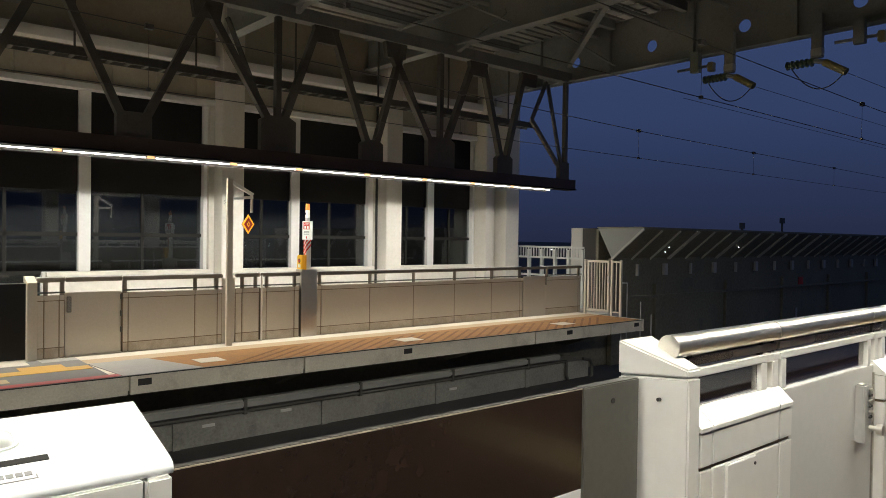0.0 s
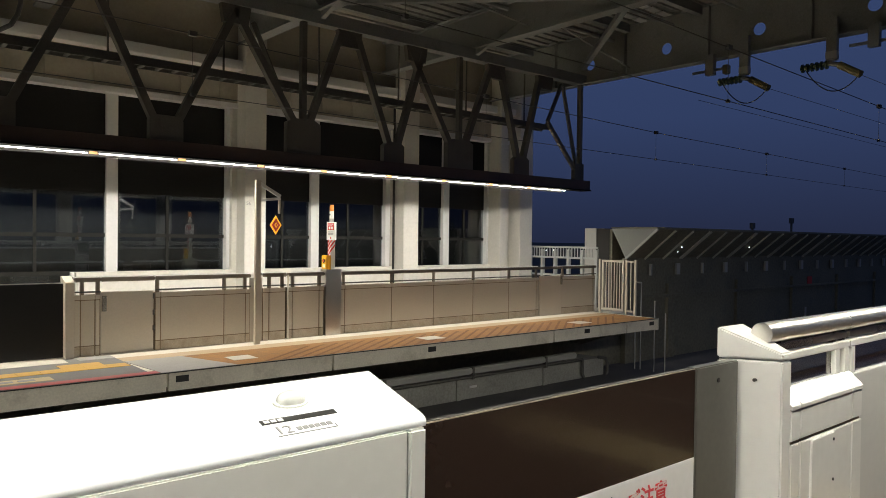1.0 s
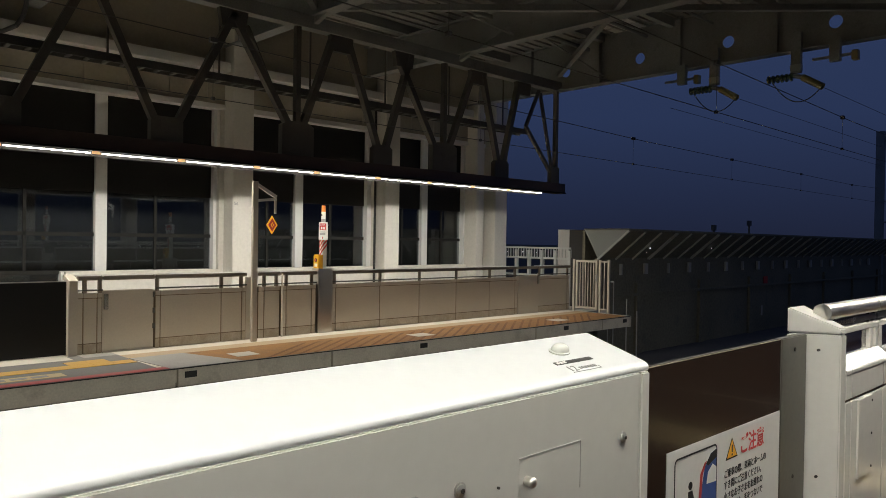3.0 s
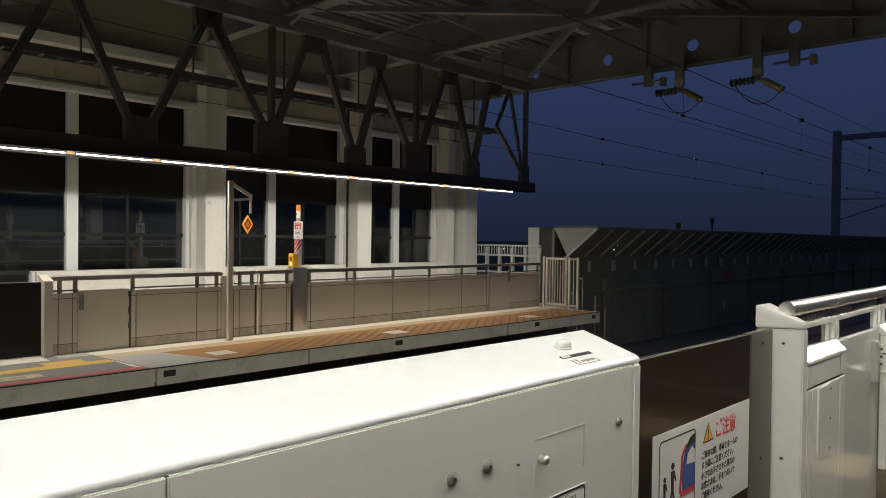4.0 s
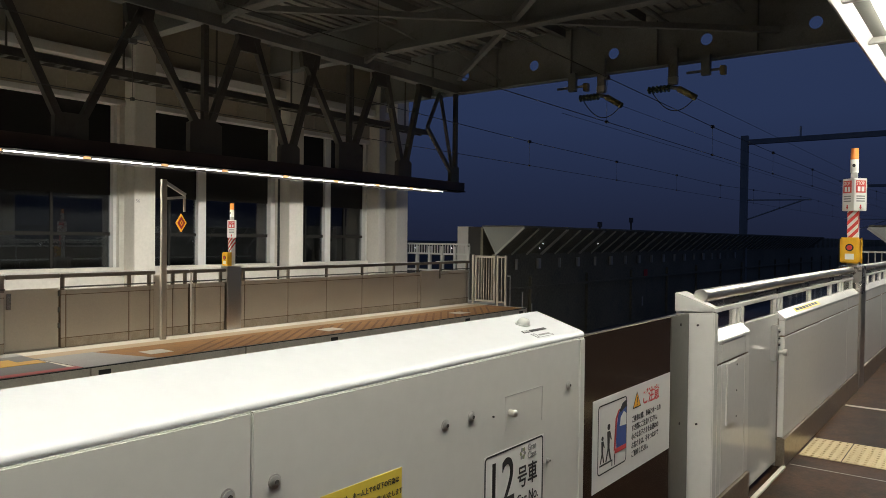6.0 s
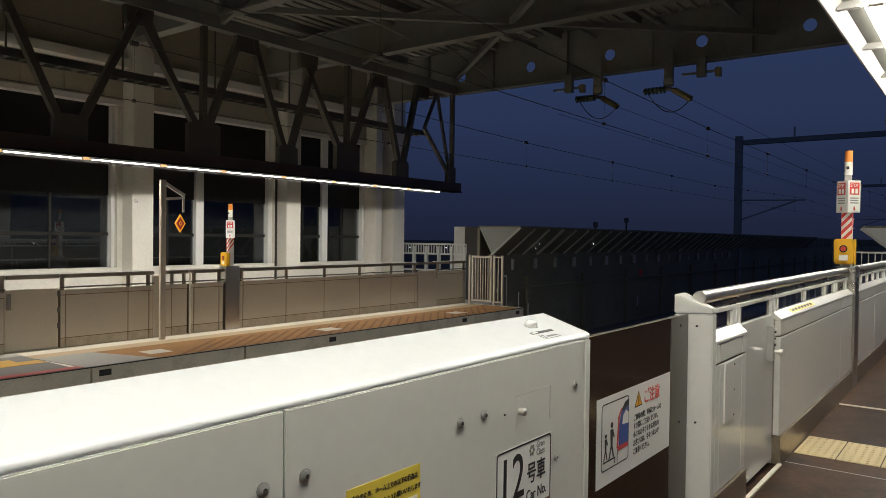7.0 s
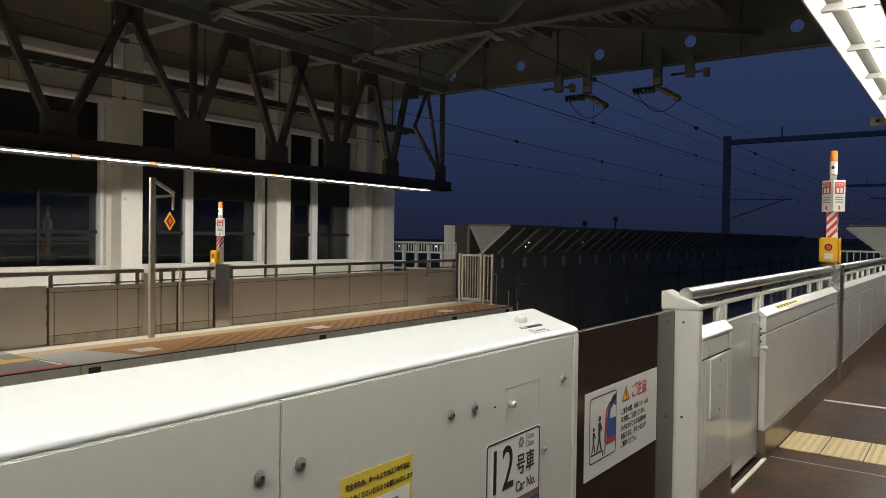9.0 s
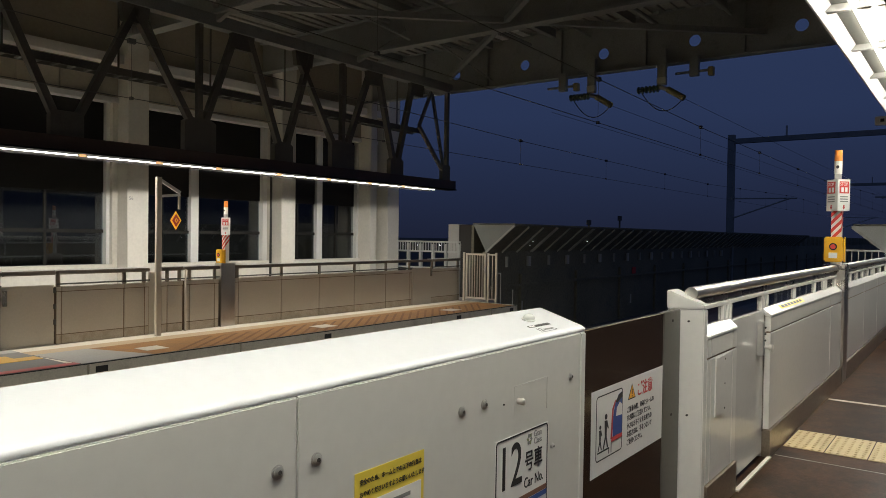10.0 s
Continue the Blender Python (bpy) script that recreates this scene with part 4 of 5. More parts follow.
opp_bay(7.66, 13.72, (7.76, 8.96, 10.15, 11.38, 12.6, 13.62), (7.72, 8.96, 10.15, 11.38, 12.6, 13.6))
ed = thing("exit_door", (13.73, OY, OZ), "closed cream steel exit door near the platform end", "door", OF)
part("door_leaf", Build().box(0.0, 0.86, -0.02, 0.02, -0.02, 1.04, 0.004), CREAM, ed)
part("lock_plate", Build().box(0.80, 0.87, -0.05, -0.02, 0.80, 1.10, 0.006), STEEL, ed)
part("handrail", Build().box(0.0, 0.86, -0.045, 0.03, 1.215, 1.285, 0.012), RAILO, ed)
opp_bay(14.60, 16.06, (15.95,), (14.65, 15.95))
bend = thing("fence_end_post", (2.47, OY, OZ), "pale steel end post of the opposite fence", "post")
part("shaft", Build().box(0.0, 0.14, -0.10, 0.2, 0.0, 1.22, 0.01), CREAM, bend)
part("cap", Build().prism([(-0.10, 1.222), (0.2, 1.222), (0.2, 1.31), (0.15, 1.31)], "x", 0.0, 0.14), CREAM, bend)
osl = thing("sliding_platform_door", (0, 0, 0), "closed dark sliding platform door on the opposite platform", "platform door")
part("dark_panel", Build().box(-1.5, 2.47, OY + 0.02, OY + 0.06, OZ + 0.02, OZ + 1.20), DARKDOOR, osl)
part("top_edge", Build().box(-1.5, 2.47, OY + 0.015, OY + 0.065, OZ + 1.201, OZ + 1.215), STEEL, osl)
ohs = single("platform_door_housing", Build().box(-9, -1.5, OY - 0.02, OY + 0.25, OZ, OZ + 1.3, 0.01), CREAM, "cream platform door housing on the opposite platform", "platform door")
stop_column(7.28, OY - 0.03, OZ, 0.06, -0.10, "stainless emergency stop column on the opposite platform")
vp = thing("vertical_conduit", (6.42, OY - 0.06, OZ), "thin pale conduit on the opposite fence", "pipe")
part("conduit", Build().tube((0, 0, 0.0), (0, 0, 1.24), 0.018, 10), CREAM, vp, smooth=True)

# hanging stop target on its bracket post
g = thing("stop_marker_post", (5.64, 12.50, OZ), "cream bracket post with a hanging amber diamond marker", "signal post")
part("post", Build().box(-0.055, 0.055, 0.0, 0.07, 0.0, 3.02, 0.008), CREAM, g)
# White, not the post's cream: the light on arm and brace is painted.
part("arm", Build().bar((0.0, 0.03, 2.98), (0.42, -0.02, 2.74), 0.05, 0.06), WHITE, g)
part("brace", Build().bar((0.05, 0.03, 2.66), (0.42, -0.02, 2.70), 0.045, 0.05), WHITE, g)
part("drop", Build().bar((0.40, -0.02, 2.73), (0.40, -0.02, 2.42), 0.035, 0.035), CREAM, g)
dm = part("diamond_plate", Build().prism([(0.33, 2.03), (0.445, 2.205), (0.33, 2.38), (0.215, 2.205)], "y", -0.03, -0.015), AMBERGLOW, g, "amber diamond marker")
part("diamond_back", Build().prism([(0.33, 2.02), (0.452, 2.205), (0.33, 2.39), (0.208, 2.205)], "y", -0.0146, -0.006), BLACKP, dm)
part("diamond_inner", Build().prism([(0.33, 2.075), (0.417, 2.205), (0.33, 2.335), (0.243, 2.205)], "y", -0.036, -0.031), REDINK, dm)
part("diamond_core", Build().prism([(0.33, 2.155), (0.362, 2.205), (0.33, 2.255), (0.298, 2.205)], "y", -0.042, -0.037), AMBERGLOW, dm)
part("diamond_line", Build().prism([(0.33, 2.175), (0.35, 2.205), (0.33, 2.235), (0.31, 2.205)], "y", -0.046, -0.043), REDINK, dm)

# gate and railings at the platform end
gate = thing("bar_gate", (0, 0, 0), "grey steel bar gate at the end of the opposite platform", "gate")
GX = 16.0
gf = part("gate_frame", Build().box(GX - 0.03, GX + 0.03, 11.86, 11.92, OZ + 0.08, 1.14).box(GX - 0.03, GX + 0.03, 12.52, 12.58, OZ + 0.08, 1.14).box(GX - 0.03, GX + 0.03, 11.92, 12.52, 1.08, 1.14).box(GX - 0.03, GX + 0.03, 11.92, 12.52, OZ + 0.08, OZ + 0.14), CREAM, gate)
for k in range(6):
    yy = 12.00 + k * 0.09
    part("bar", Build().box(GX - 0.012, GX + 0.012, yy - 0.012, yy + 0.012, OZ + 0.14, 1.08), CREAM, gate)
for yy in (11.50, 11.78, 12.66):
    part("gate_post", Build().box(GX - 0.03, GX + 0.03, yy - 0.03, yy + 0.03, OZ - 0.02, 1.16), CREAM, gate)
part("top_rail", Build().box(GX - 0.025, GX + 0.025, 11.53, 11.75, 1.09, 1.13), CREAM, gate)
part("bottom_rail", Build().box(GX - 0.025, GX + 0.025, 11.53, 11.75, OZ + 0.08, OZ + 0.12), CREAM, gate)
part("bar", Build().box(GX - 0.012, GX + 0.012, 11.63, 11.655, OZ + 0.12, 1.09), CREAM, gate)
part("lock", Build().box(GX - 0.06, GX - 0.03, 11.84, 11.90, 0.55, 0.75, 0.006), GREY, gate)
part("handle", Build().tube((GX - 0.08, 11.87, 0.62), (GX - 0.08, 11.87, 0.74), 0.012, 8), CHROME, gate)
rail = thing("end_railing", (0, 0, 0), "pale grey steel railing at the end of the opposite platform", "railing", "railings at the platform ends")
for k in range(6):
    yy = 13.55 + k * 0.53
    part("post", Build().box(16.95, 17.05, yy - 0.045, yy + 0.045, OZ - 0.02, 1.38), PALEG, rail)
part("top_rail", Build().box(16.97, 17.03, 13.5, 16.3, 1.42, 1.48), PALEG, rail)
part("mid_rail", Build().box(16.97, 17.03, 13.5, 16.3, 1.10, 1.16), PALEG, rail)
part("low_rail", Build().box(16.97, 17.03, 13.5, 16.3, 0.55, 0.61), PALEG, rail)
for k in range(26):
    yy = 13.5 + k * 0.11
    part("picket", Build().box(16.985, 17.015, yy - 0.012, yy + 0.012, 1.16, 1.42), PALEG, rail)

# ---- lamp beam and hanging trusses over the opposite platform ----
lb = thing("lamp_beam", (0, 0, 0), "dark red-brown beam with a line of lit fluorescent tubes", "lamp", "lamp beams")
part("beam", Build().box(-12, 15.6, 12.74, 13.0, 3.05, 3.30), BEAMRED, lb)
part("lower_flange", Build().box(-12, 15.6, 12.70, 13.04, 3.02, 3.05), UNLIT, lb)
ends = [-8.75, -7.3, -5.85, -4.4, -2.95, -1.5, -0.02, 1.45, 2.89, 4.34, 5.84, 7.21, 8.83, 10.40, 11.88, 13.24, 14.74]
for a, c in zip(ends[:-1], ends[1:]):
    part("tube", Build().tube((a + 0.09, 12.83, 2.989), (c - 0.09, 12.83, 2.990), 0.0115, 10), TUBE, lb, "lit fluorescent tube", smooth=True)
    part("lamp_skirt", Build().box(a, c, 13.030, 13.038, 2.955, 3.02), UNLIT, lb)
    part("tube_end", Build().box(a - 0.06, a + 0.06, 12.818, 12.842, 2.978, 3.02), WARMEND, lb)
TY = 12.87
TOP = 5.85
truss = thing("hanging_truss", (0, 0, 0), "dark steel truss hanging from the roof and carrying the lamp beam", "truss")
TOPS = (-4.7, -2.2, 0.35, 2.80, 5.32, 7.80, 9.55, 12.02, 13.80)
# gusset centre, half width, height; then its struts as (x above, x below)
NODES = [(-3.45, 0.28, 3.74, ((-4.6, -3.6), (-2.3, -3.3))), (-0.9, 0.36, 3.98, ((-2.1, -1.05), (0.2, -0.75))), (1.50, 0.28, 3.74, ((0.45, 1.28), (2.75, 1.72))),
         (4.06, 0.29, 3.74, ((2.83, 3.84), (5.34, 4.28))), (6.74, 0.37, 3.98, ((5.30, 6.52), (7.60, 6.88))), (8.94, 0.27, 3.74, ((7.98, 8.82), (9.75, 9.06))),
         (10.86, 0.40, 3.98, ((9.35, 10.52), (11.86, 11.06))), (12.93, 0.27, 3.76, ((12.20, 12.82), (13.62, 13.03)))]
for x, w, gz, struts in NODES:
    part("gusset", Build().prism([(x - w, 3.3), (x + w, 3.3), (x + w, gz - 0.08), (x + w * 0.6, gz), (x - w * 0.6, gz), (x - w, gz - 0.08)], "y", TY - 0.07, TY + 0.07), DARKSTEEL, truss)
    for a, c in struts:
        part("strut", Build().bar((a, TY, TOP), (c, TY, gz - 0.05), 0.135, 0.13), DARKSTEEL, truss)
    if w > 0.3:
        part("vertical", Build().bar((x, TY, TOP + 0.1), (x, TY, gz - 0.1), 0.11, 0.12), DARKSTEEL, truss)
        part("rear_strut", Build().bar((x - 0.62, TY + 0.9, TOP + 0.1), (x - 0.16, TY + 0.1, gz - 0.1), 0.07, 0.08), DARKSTEEL, truss)
for x in TOPS:
    part("top_gusset", Build().prism([(x - 0.30, TOP + 0.1), (x + 0.30, TOP + 0.1), (x + 0.24, TOP - 0.28), (x - 0.24, TOP - 0.28)], "y", TY - 0.06, TY + 0.06), DARKSTEEL, truss)
hose = [(1.86, 12.9, 5.95), (1.86, 12.9, 5.2), (1.82, 12.9, 5.02), (1.74, 12.95, 4.86), (1.60, 13.1, 4.78), (1.3, 13.3, 4.74)]
bh = Build()
for p, q in zip(hose[:-1], hose[1:]):
    bh.tube(p, q, 0.035, 10)
part("drop_hose", bh, WIRE, truss, "black cable hose")
part("top_chord", Build().box(-12, 15.4, TY - 0.12, TY + 0.12, TOP + 0.05, TOP + 0.30), GIRD, truss)
part("end_vertical", Build().bar((15.28, TY, 3.3), (15.28, TY, TOP + 0.1), 0.10, 0.12), DARKSTEEL, truss)
part("end_gusset", Build().box(15.02, 15.40, TY - 0.06, TY + 0.06, 3.3, 3.75), DARKSTEEL, truss)
part("end_strut", Build().bar((13.95, TY, 4.75), (15.12, TY, 3.55), 0.08, 0.10), DARKSTEEL, truss)
part("end_strut", Build().bar((14.55, TY, 5.75), (15.15, TY, 3.6), 0.07, 0.08), DARKSTEEL, truss)
part("end_strut", Build().bar((13.95, TY, 4.75), (14.5, TY, 5.8), 0.07, 0.08), DARKSTEEL, truss)
tray = thing("cable_tray", (0, 0, 0), "dark cable ladder tray along the truss", "cable tray")
for yy in (13.25, 13.55):
    part("side_rail", Build().box(-12, 14.5, yy - 0.015, yy + 0.015, 4.63, 4.77), DARKSTEEL, tray)
for k in range(62):
    part("rung", Build().box(-4.0 + k * 0.30, -3.94 + k * 0.30, 13.265, 13.535, 4.635, 4.665), DARKSTEEL, tray)
part("cables", Build().tube((-12, 13.36, 4.72), (14.4, 13.36, 4.72), 0.03, 8).tube((-12, 13.45, 4.715), (14.4, 13.45, 4.715), 0.025, 8), WIRE, tray)
for k in range(9):
    part("tray_hanger", Build().box(-3 + k * 2.1, -2.97 + k * 2.1, 13.56, 13.59, 4.66, 6.2), DARKSTEEL, tray)

# ---- station building behind the opposite platform ----
WY = 16.4
GLY = 16.68
wn_ = thing("wall_north", (0, 0, 0), "pale precast station wall with tall dark windows", "wall", kind="structure")
HEAD, SILL = 4.67, 0.88
for a, c in ((-14, 0.35), (3.52, 16.74)):
    part("plinth", Build().box(a, c, WY, WY + 0.45, OZ, SILL), WALLW, wn_)
writing("column_number", "56", 0.11, INKG, wn_, Matrix.Translation((7.03, 15.947, 2.40)) @ Matrix.Rotation(radians(90), 4, "X"))
# openings between x pairs
opens = [(-10.3, -7.6), (-6.7, -4.1), (-3.2, -0.55), (0.35, 6.88), (7.62, 11.58), (12.2, 15.40)]
edges = [-14.0, *[v for o in opens for v in o], 16.74]
for a, c in zip(edges[0::2], edges[1::2]):
    part("pier", Build().box(a, c, WY, WY + 0.45, SILL, HEAD), WALLW, wn_)
for a, c in ((7.00, 7.53), (11.63, 12.15), (15.345, 15.64), (-0.4, 0.15), (-3.95, -3.4), (-7.5, -6.95)):
    part("pilaster", Build().box(a, c, 15.95, WY, OZ, 7.2, 0.012), WALLW, wn_)
part("corner_pilaster", Build().box(16.16, 16.74, 15.90, WY, OZ, 7.2, 0.012), WALLW, wn_)
# Black end wall: the unlit room's darkness is put into its colour.
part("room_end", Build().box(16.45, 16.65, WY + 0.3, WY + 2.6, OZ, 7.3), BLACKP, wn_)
part("drain_pipe", Build().tube((11.592, WY - 0.035, OZ), (11.592, WY - 0.035, 5.4), 0.034, 10), BLACKP, wn_)
part("head_band", Build().box(-14, 16.74, WY - 0.05, WY + 0.45, HEAD, HEAD + 0.12), FRAMEW, wn_)
for k in range(30):
    x = -10.78 + k * 0.913
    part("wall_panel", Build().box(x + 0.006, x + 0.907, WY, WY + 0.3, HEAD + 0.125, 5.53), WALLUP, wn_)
part("ledge", Build().box(-14, 16.74, WY - 0.28, WY + 0.3, 5.54, 5.75, 0.01), FRAMEW, wn_, "pale projecting ledge beam")
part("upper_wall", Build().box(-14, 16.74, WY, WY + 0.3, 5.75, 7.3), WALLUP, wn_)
# Black back wall and ceiling stand in for the unlit room behind the glass.
part("back_wall", Build().box(-14, 16.74, WY + 2.6, WY + 2.8, OZ, 7.3), BLACKP, wn_, "black wall standing for the unlit room behind the windows")
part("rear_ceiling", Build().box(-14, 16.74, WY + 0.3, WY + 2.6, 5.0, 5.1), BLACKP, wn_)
mull = [[], [], [], [1.6, 4.26], [9.22], [13.69]]
n_win = 0
for (a, c), ms in zip(opens, mull):
    n_win += 1
    w = thing("window_%d" % n_win, (0, 0, 0), "tall dark station window with pale frame", "window", kind="structure")
    if n_win == 4:
        w4 = w
    for x in (a, c):
        fw = 0.15 if x == 11.58 else 0.08
        part("window_frame", Build().box(x - fw if x == c else x, x if x == c else x + fw, WY + 0.12, GLY + 0.05, SILL, HEAD), FRAMEW, w)
    for x in ms:
        part("mullion", Build().box(x - 0.118, x + 0.118, WY + 0.16, GLY + 0.05, SILL, HEAD, 0.006), FRAMEW, w, "pale mullion")
    xs = [a + 0.08, *[v for x in ms for v in (x - 0.118, x + 0.118)], c - (0.15 if c == 11.58 else 0.08)]
    for p, q in zip(xs[0::2], xs[1::2]):
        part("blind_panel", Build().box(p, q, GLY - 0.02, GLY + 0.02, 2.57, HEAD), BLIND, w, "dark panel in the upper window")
        pn = part("pane", Build().box(p, q, GLY, GLY + 0.01, SILL, 2.567), GLASSW, w)
        pn.visible_shadow = False
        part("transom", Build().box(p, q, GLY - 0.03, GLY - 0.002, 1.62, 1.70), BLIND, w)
        if q - p > 1.2:
            mx = p + (q - p) * 0.45
            part("sash_bar", Build().box(mx - 0.03, mx + 0.03, GLY - 0.03, GLY - 0.002, SILL, 2.56), BLIND, w)

# the pane beside the sliding door reaches the floor
lp_ = part("pane", Build().box(0.43, 3.46, GLY, GLY + 0.01, OZ, SILL - 0.003), GLASSW, w4)
lp_.visible_shadow = False
part("window_frame", Build().box(3.46, 3.518, WY + 0.12, GLY + 0.05, OZ, SILL - 0.003), FRAMEW, w4)
part("transom", Build().box(0.43, 3.46, GLY - 0.03, GLY - 0.002, SILL - 0.06, SILL + 0.02), BLIND, w4)

# ---- roof ----
ceil = single("ceiling", Build().box(-30, 15.35, -5.4, 17.2, 7.25, 7.40), ROOFDECK, "dark corrugated roof deck over both tracks", "ceiling", kind="structure")
bc = Build()
for k in range(70):
    yy = -5.2 + k * 0.32
    bc.box(-14, 15.3, yy, yy + 0.12, 7.20, 7.25)
single("deck_ribs", bc, ROOFDECK, "ribs of the dark roof deck", "ceiling", kind="structure")
frames = thing("roof_frame", (0, 0, 0), "dark steel roof beams, purlins and bracing", "roof frame", kind="structure")
for x in (-9.8, -5.6, -1.4, 2.85, 7.1, 11.3):
    part("cross_beam", Build().box(x - 0.14, x + 0.14, -5.2, 16.4, 6.15, 6.20).box(x - 0.02, x + 0.02, -5.2, 16.4, 6.20, 6.95).box(x - 0.14, x + 0.14, -5.2, 16.4, 6.95, 7.0), GIRD, frames)
for yy in (-2.0, 0.74, 2.6, 4.9, 7.1, 9.3, 11.3, 14.6):
    part("purlin", Build().box(-14, 15.2, yy - 0.07, yy + 0.07, 6.98, 7.2), GIRD, frames)
for x0, x1, y0, y1 in ((-1.4, 2.85, 12.8, 8.4), (2.85, 7.1, 8.4, 12.8), (7.1, 11.3, 12.8, 8.4), (11.3, 15.3, 8.4, 12.8), (7.1, 11.3, 4.0, 8.4), (11.3, 15.3, 8.4, 4.0), (2.85, 7.1, 8.4, 4.0)):
    part("brace", Build().bar((x0, y0, 6.35), (x1, y1, 6.35), 0.12, 0.12), GIRD, frames)
for x, y in ((2.85, 12.8), (7.1, 12.8), (11.3, 12.8)):
    part("knee_brace", Build().bar((x, y, TOP + 0.2), (x, y - 1.6, 6.6), 0.10, 0.12), GIRD, frames)
# pale translucent panes between the deck ribs near the roof's end
for i in range(3):
    for j in range(3):
        part("skylight_pane", Build().box(13.95 + i * 0.46, 14.33 + i * 0.46, 10.05 + j * 0.34, 10.27 + j * 0.34, 7.17, 7.195), SKYLIGHT, frames, "pale translucent roof pane")
for p, q in (((13.3, 12.2, 7.1), (15.3, 11.3, 6.1)), ((9.2, 12.2, 7.1), (11.2, 11.0, 6.3)), ((5.0, 12.2, 7.1), (7.0, 11.0, 6.3))):
    part("tie_rod", Build().tube(p, q, 0.025, 8), GIRD, frames)
for k in range(6):
    part("ceiling_conduit", Build().tube((-14, 3.0 + k * 1.75, 6.90 - 0.03 * (k % 2)), (15.2, 3.0 + k * 1.75, 6.90 - 0.03 * (k % 2)), 0.03 + 0.015 * (k % 3), 8), GIRD, frames)
# end girder with round openings
gx = 15.40
gb = Build()
HOLES = [12.62 - 2.335 * k for k in range(8)]
z0, z1, hz, hr = 5.95, 7.2, 6.42, 0.14
cells = [16.4, *[v for h in HOLES for v in (h + 0.2, h - 0.2)], -5.2]
for a, c in zip(cells[0::2], cells[1::2]):
    gb.box(gx - 0.012, gx + 0.012, c, a, z0, z1)
for h in HOLES:
    gb.box(gx - 0.012, gx + 0.012, h - 0.2, h + 0.2, z0, hz - 0.2)
    gb.box(gx - 0.012, gx + 0.012, h - 0.2, h + 0.2, hz + 0.2, z1)
    seg = 24
    ang = [2 * math.pi * i / seg + math.pi / 4 for i in range(seg + 1)]
    def sq(t_):
        cs, sn_ = math.cos(t_), math.sin(t_)
        f = 0.2 / max(abs(cs), abs(sn_))
        return cs * f, sn_ * f
    for i in range(seg):
        ring_ = [(h + hr * math.cos(ang[i]), hz + hr * math.sin(ang[i])), (h + hr * math.cos(ang[i + 1]), hz + hr * math.sin(ang[i + 1]))]
        o1, o2 = sq(ang[i]), sq(ang[i + 1])
        gb.prism([ring_[0], ring_[1], (h + o2[0], hz + o2[1]), (h + o1[0], hz + o1[1])], "x", gx - 0.012, gx + 0.012)
eg = thing("end_girder", (0, 0, 0), "dark steel end girder with round openings", "girder", kind="structure")
bmesh.ops.remove_doubles(gb.bm, verts=gb.bm.verts[:], dist=0.0005)
part("web", gb, GIRD, eg)
for k in range(9):
    part("stiffener", Build().box(gx - 0.12, gx + 0.12, 13.8 - 2.335 * k - 0.01, 13.8 - 2.335 * k + 0.01, z0, z1), GIRD, eg)
part("bottom_flange", Build().box(gx - 0.15, gx + 0.15, -5.2, 16.4, z0 - 0.03, z0), GIRD, eg)
part("top_flange", Build().box(gx - 0.15, gx + 0.15, -5.2, 16.4, z1, z1 + 0.03), GIRD, eg)


# ---- overhead line ----
def hanger(x, y, z, label):
    h = thing("insulator_hanger", (x, y, z), label, "insulator", "overhead line hangers")
    part("drop_post", Build().box(-0.06, 0.06, -0.10, 0.10, -0.55, 0.32), GIRD, h)
    part("clamp", Build().box(-0.07, 0.07, -0.11, 0.11, -0.52, -0.36, 0.01), GREY, h, "pale clamp plate")
    bi = Build().tube((0, 0.62, -0.62), (0, 0.05, -0.60), 0.05, 12)
    ins = part("insulator", bi, GREENI, h, "green ribbed insulator")
    for k in range(6):
        part("shed", Build().disc((0, 0.58 - k * 0.095, -0.62), 0.09, "y", 0.03, 14), GREENI, ins)
    part("cross_pin", Build().tube((0, 0.05, -0.60), (0, -0.15, -0.66), 0.05, 10), GIRD, h)
    part("strain_insulator", Build().tube((0, -0.14, -0.66), (0, -0.55, -0.92), 0.075, 14), YINS, h, "yellow-brown insulator")
    pts = [Vector((0, 0.5 - 1.0 * t_, -0.70 - 0.24 * t_ - 1.4 * t_ * (1 - t_))) for t_ in [i / 12 for i in range(13)]]
    bj = Build()
    for p, q in zip(pts[:-1], pts[1:]):
        bj.tube(p, q, 0.012, 6)
    part("jumper_cable", bj, WIRE, h)
    return h


hg = hanger(15.2, 8.18, 5.95, "dark hanger post with green and yellow insulators")
copy_thing(hg, pose(15.2, 6.33, 5.95))
for yy in (9.0, 5.55):
    hh = thing("hanger_post", (15.2, yy, 5.95), "dark hanger post under the end girder", "hanger", "overhead line posts")
    part("post", Build().box(-0.07, 0.07, -0.10, 0.10, -0.42, 0.05), GIRD, hh)
    part("cross_arm", Build().box(-0.03, 0.03, -0.35, 0.45, -0.34, -0.29), GIRD, hh)
    part("clamp", Build().box(-0.08, 0.08, -0.45, -0.33, -0.45, -0.25, 0.01), YINS, hh)


def wire(y, z, sag_pts, r, label):
    w = thing("overhead_wire", (0, y, z), label, "wire", "overhead wires")
    part("strand", Build().tube((-14, 0, 0), (140, 0, 0), r, 6), WIRE, w)
    for x in sag_pts:
        part("wire_clip", Build().box(x - 0.02, x + 0.02, -0.02, 0.02, -0.02, 0.02), WIRE, w)
    return w


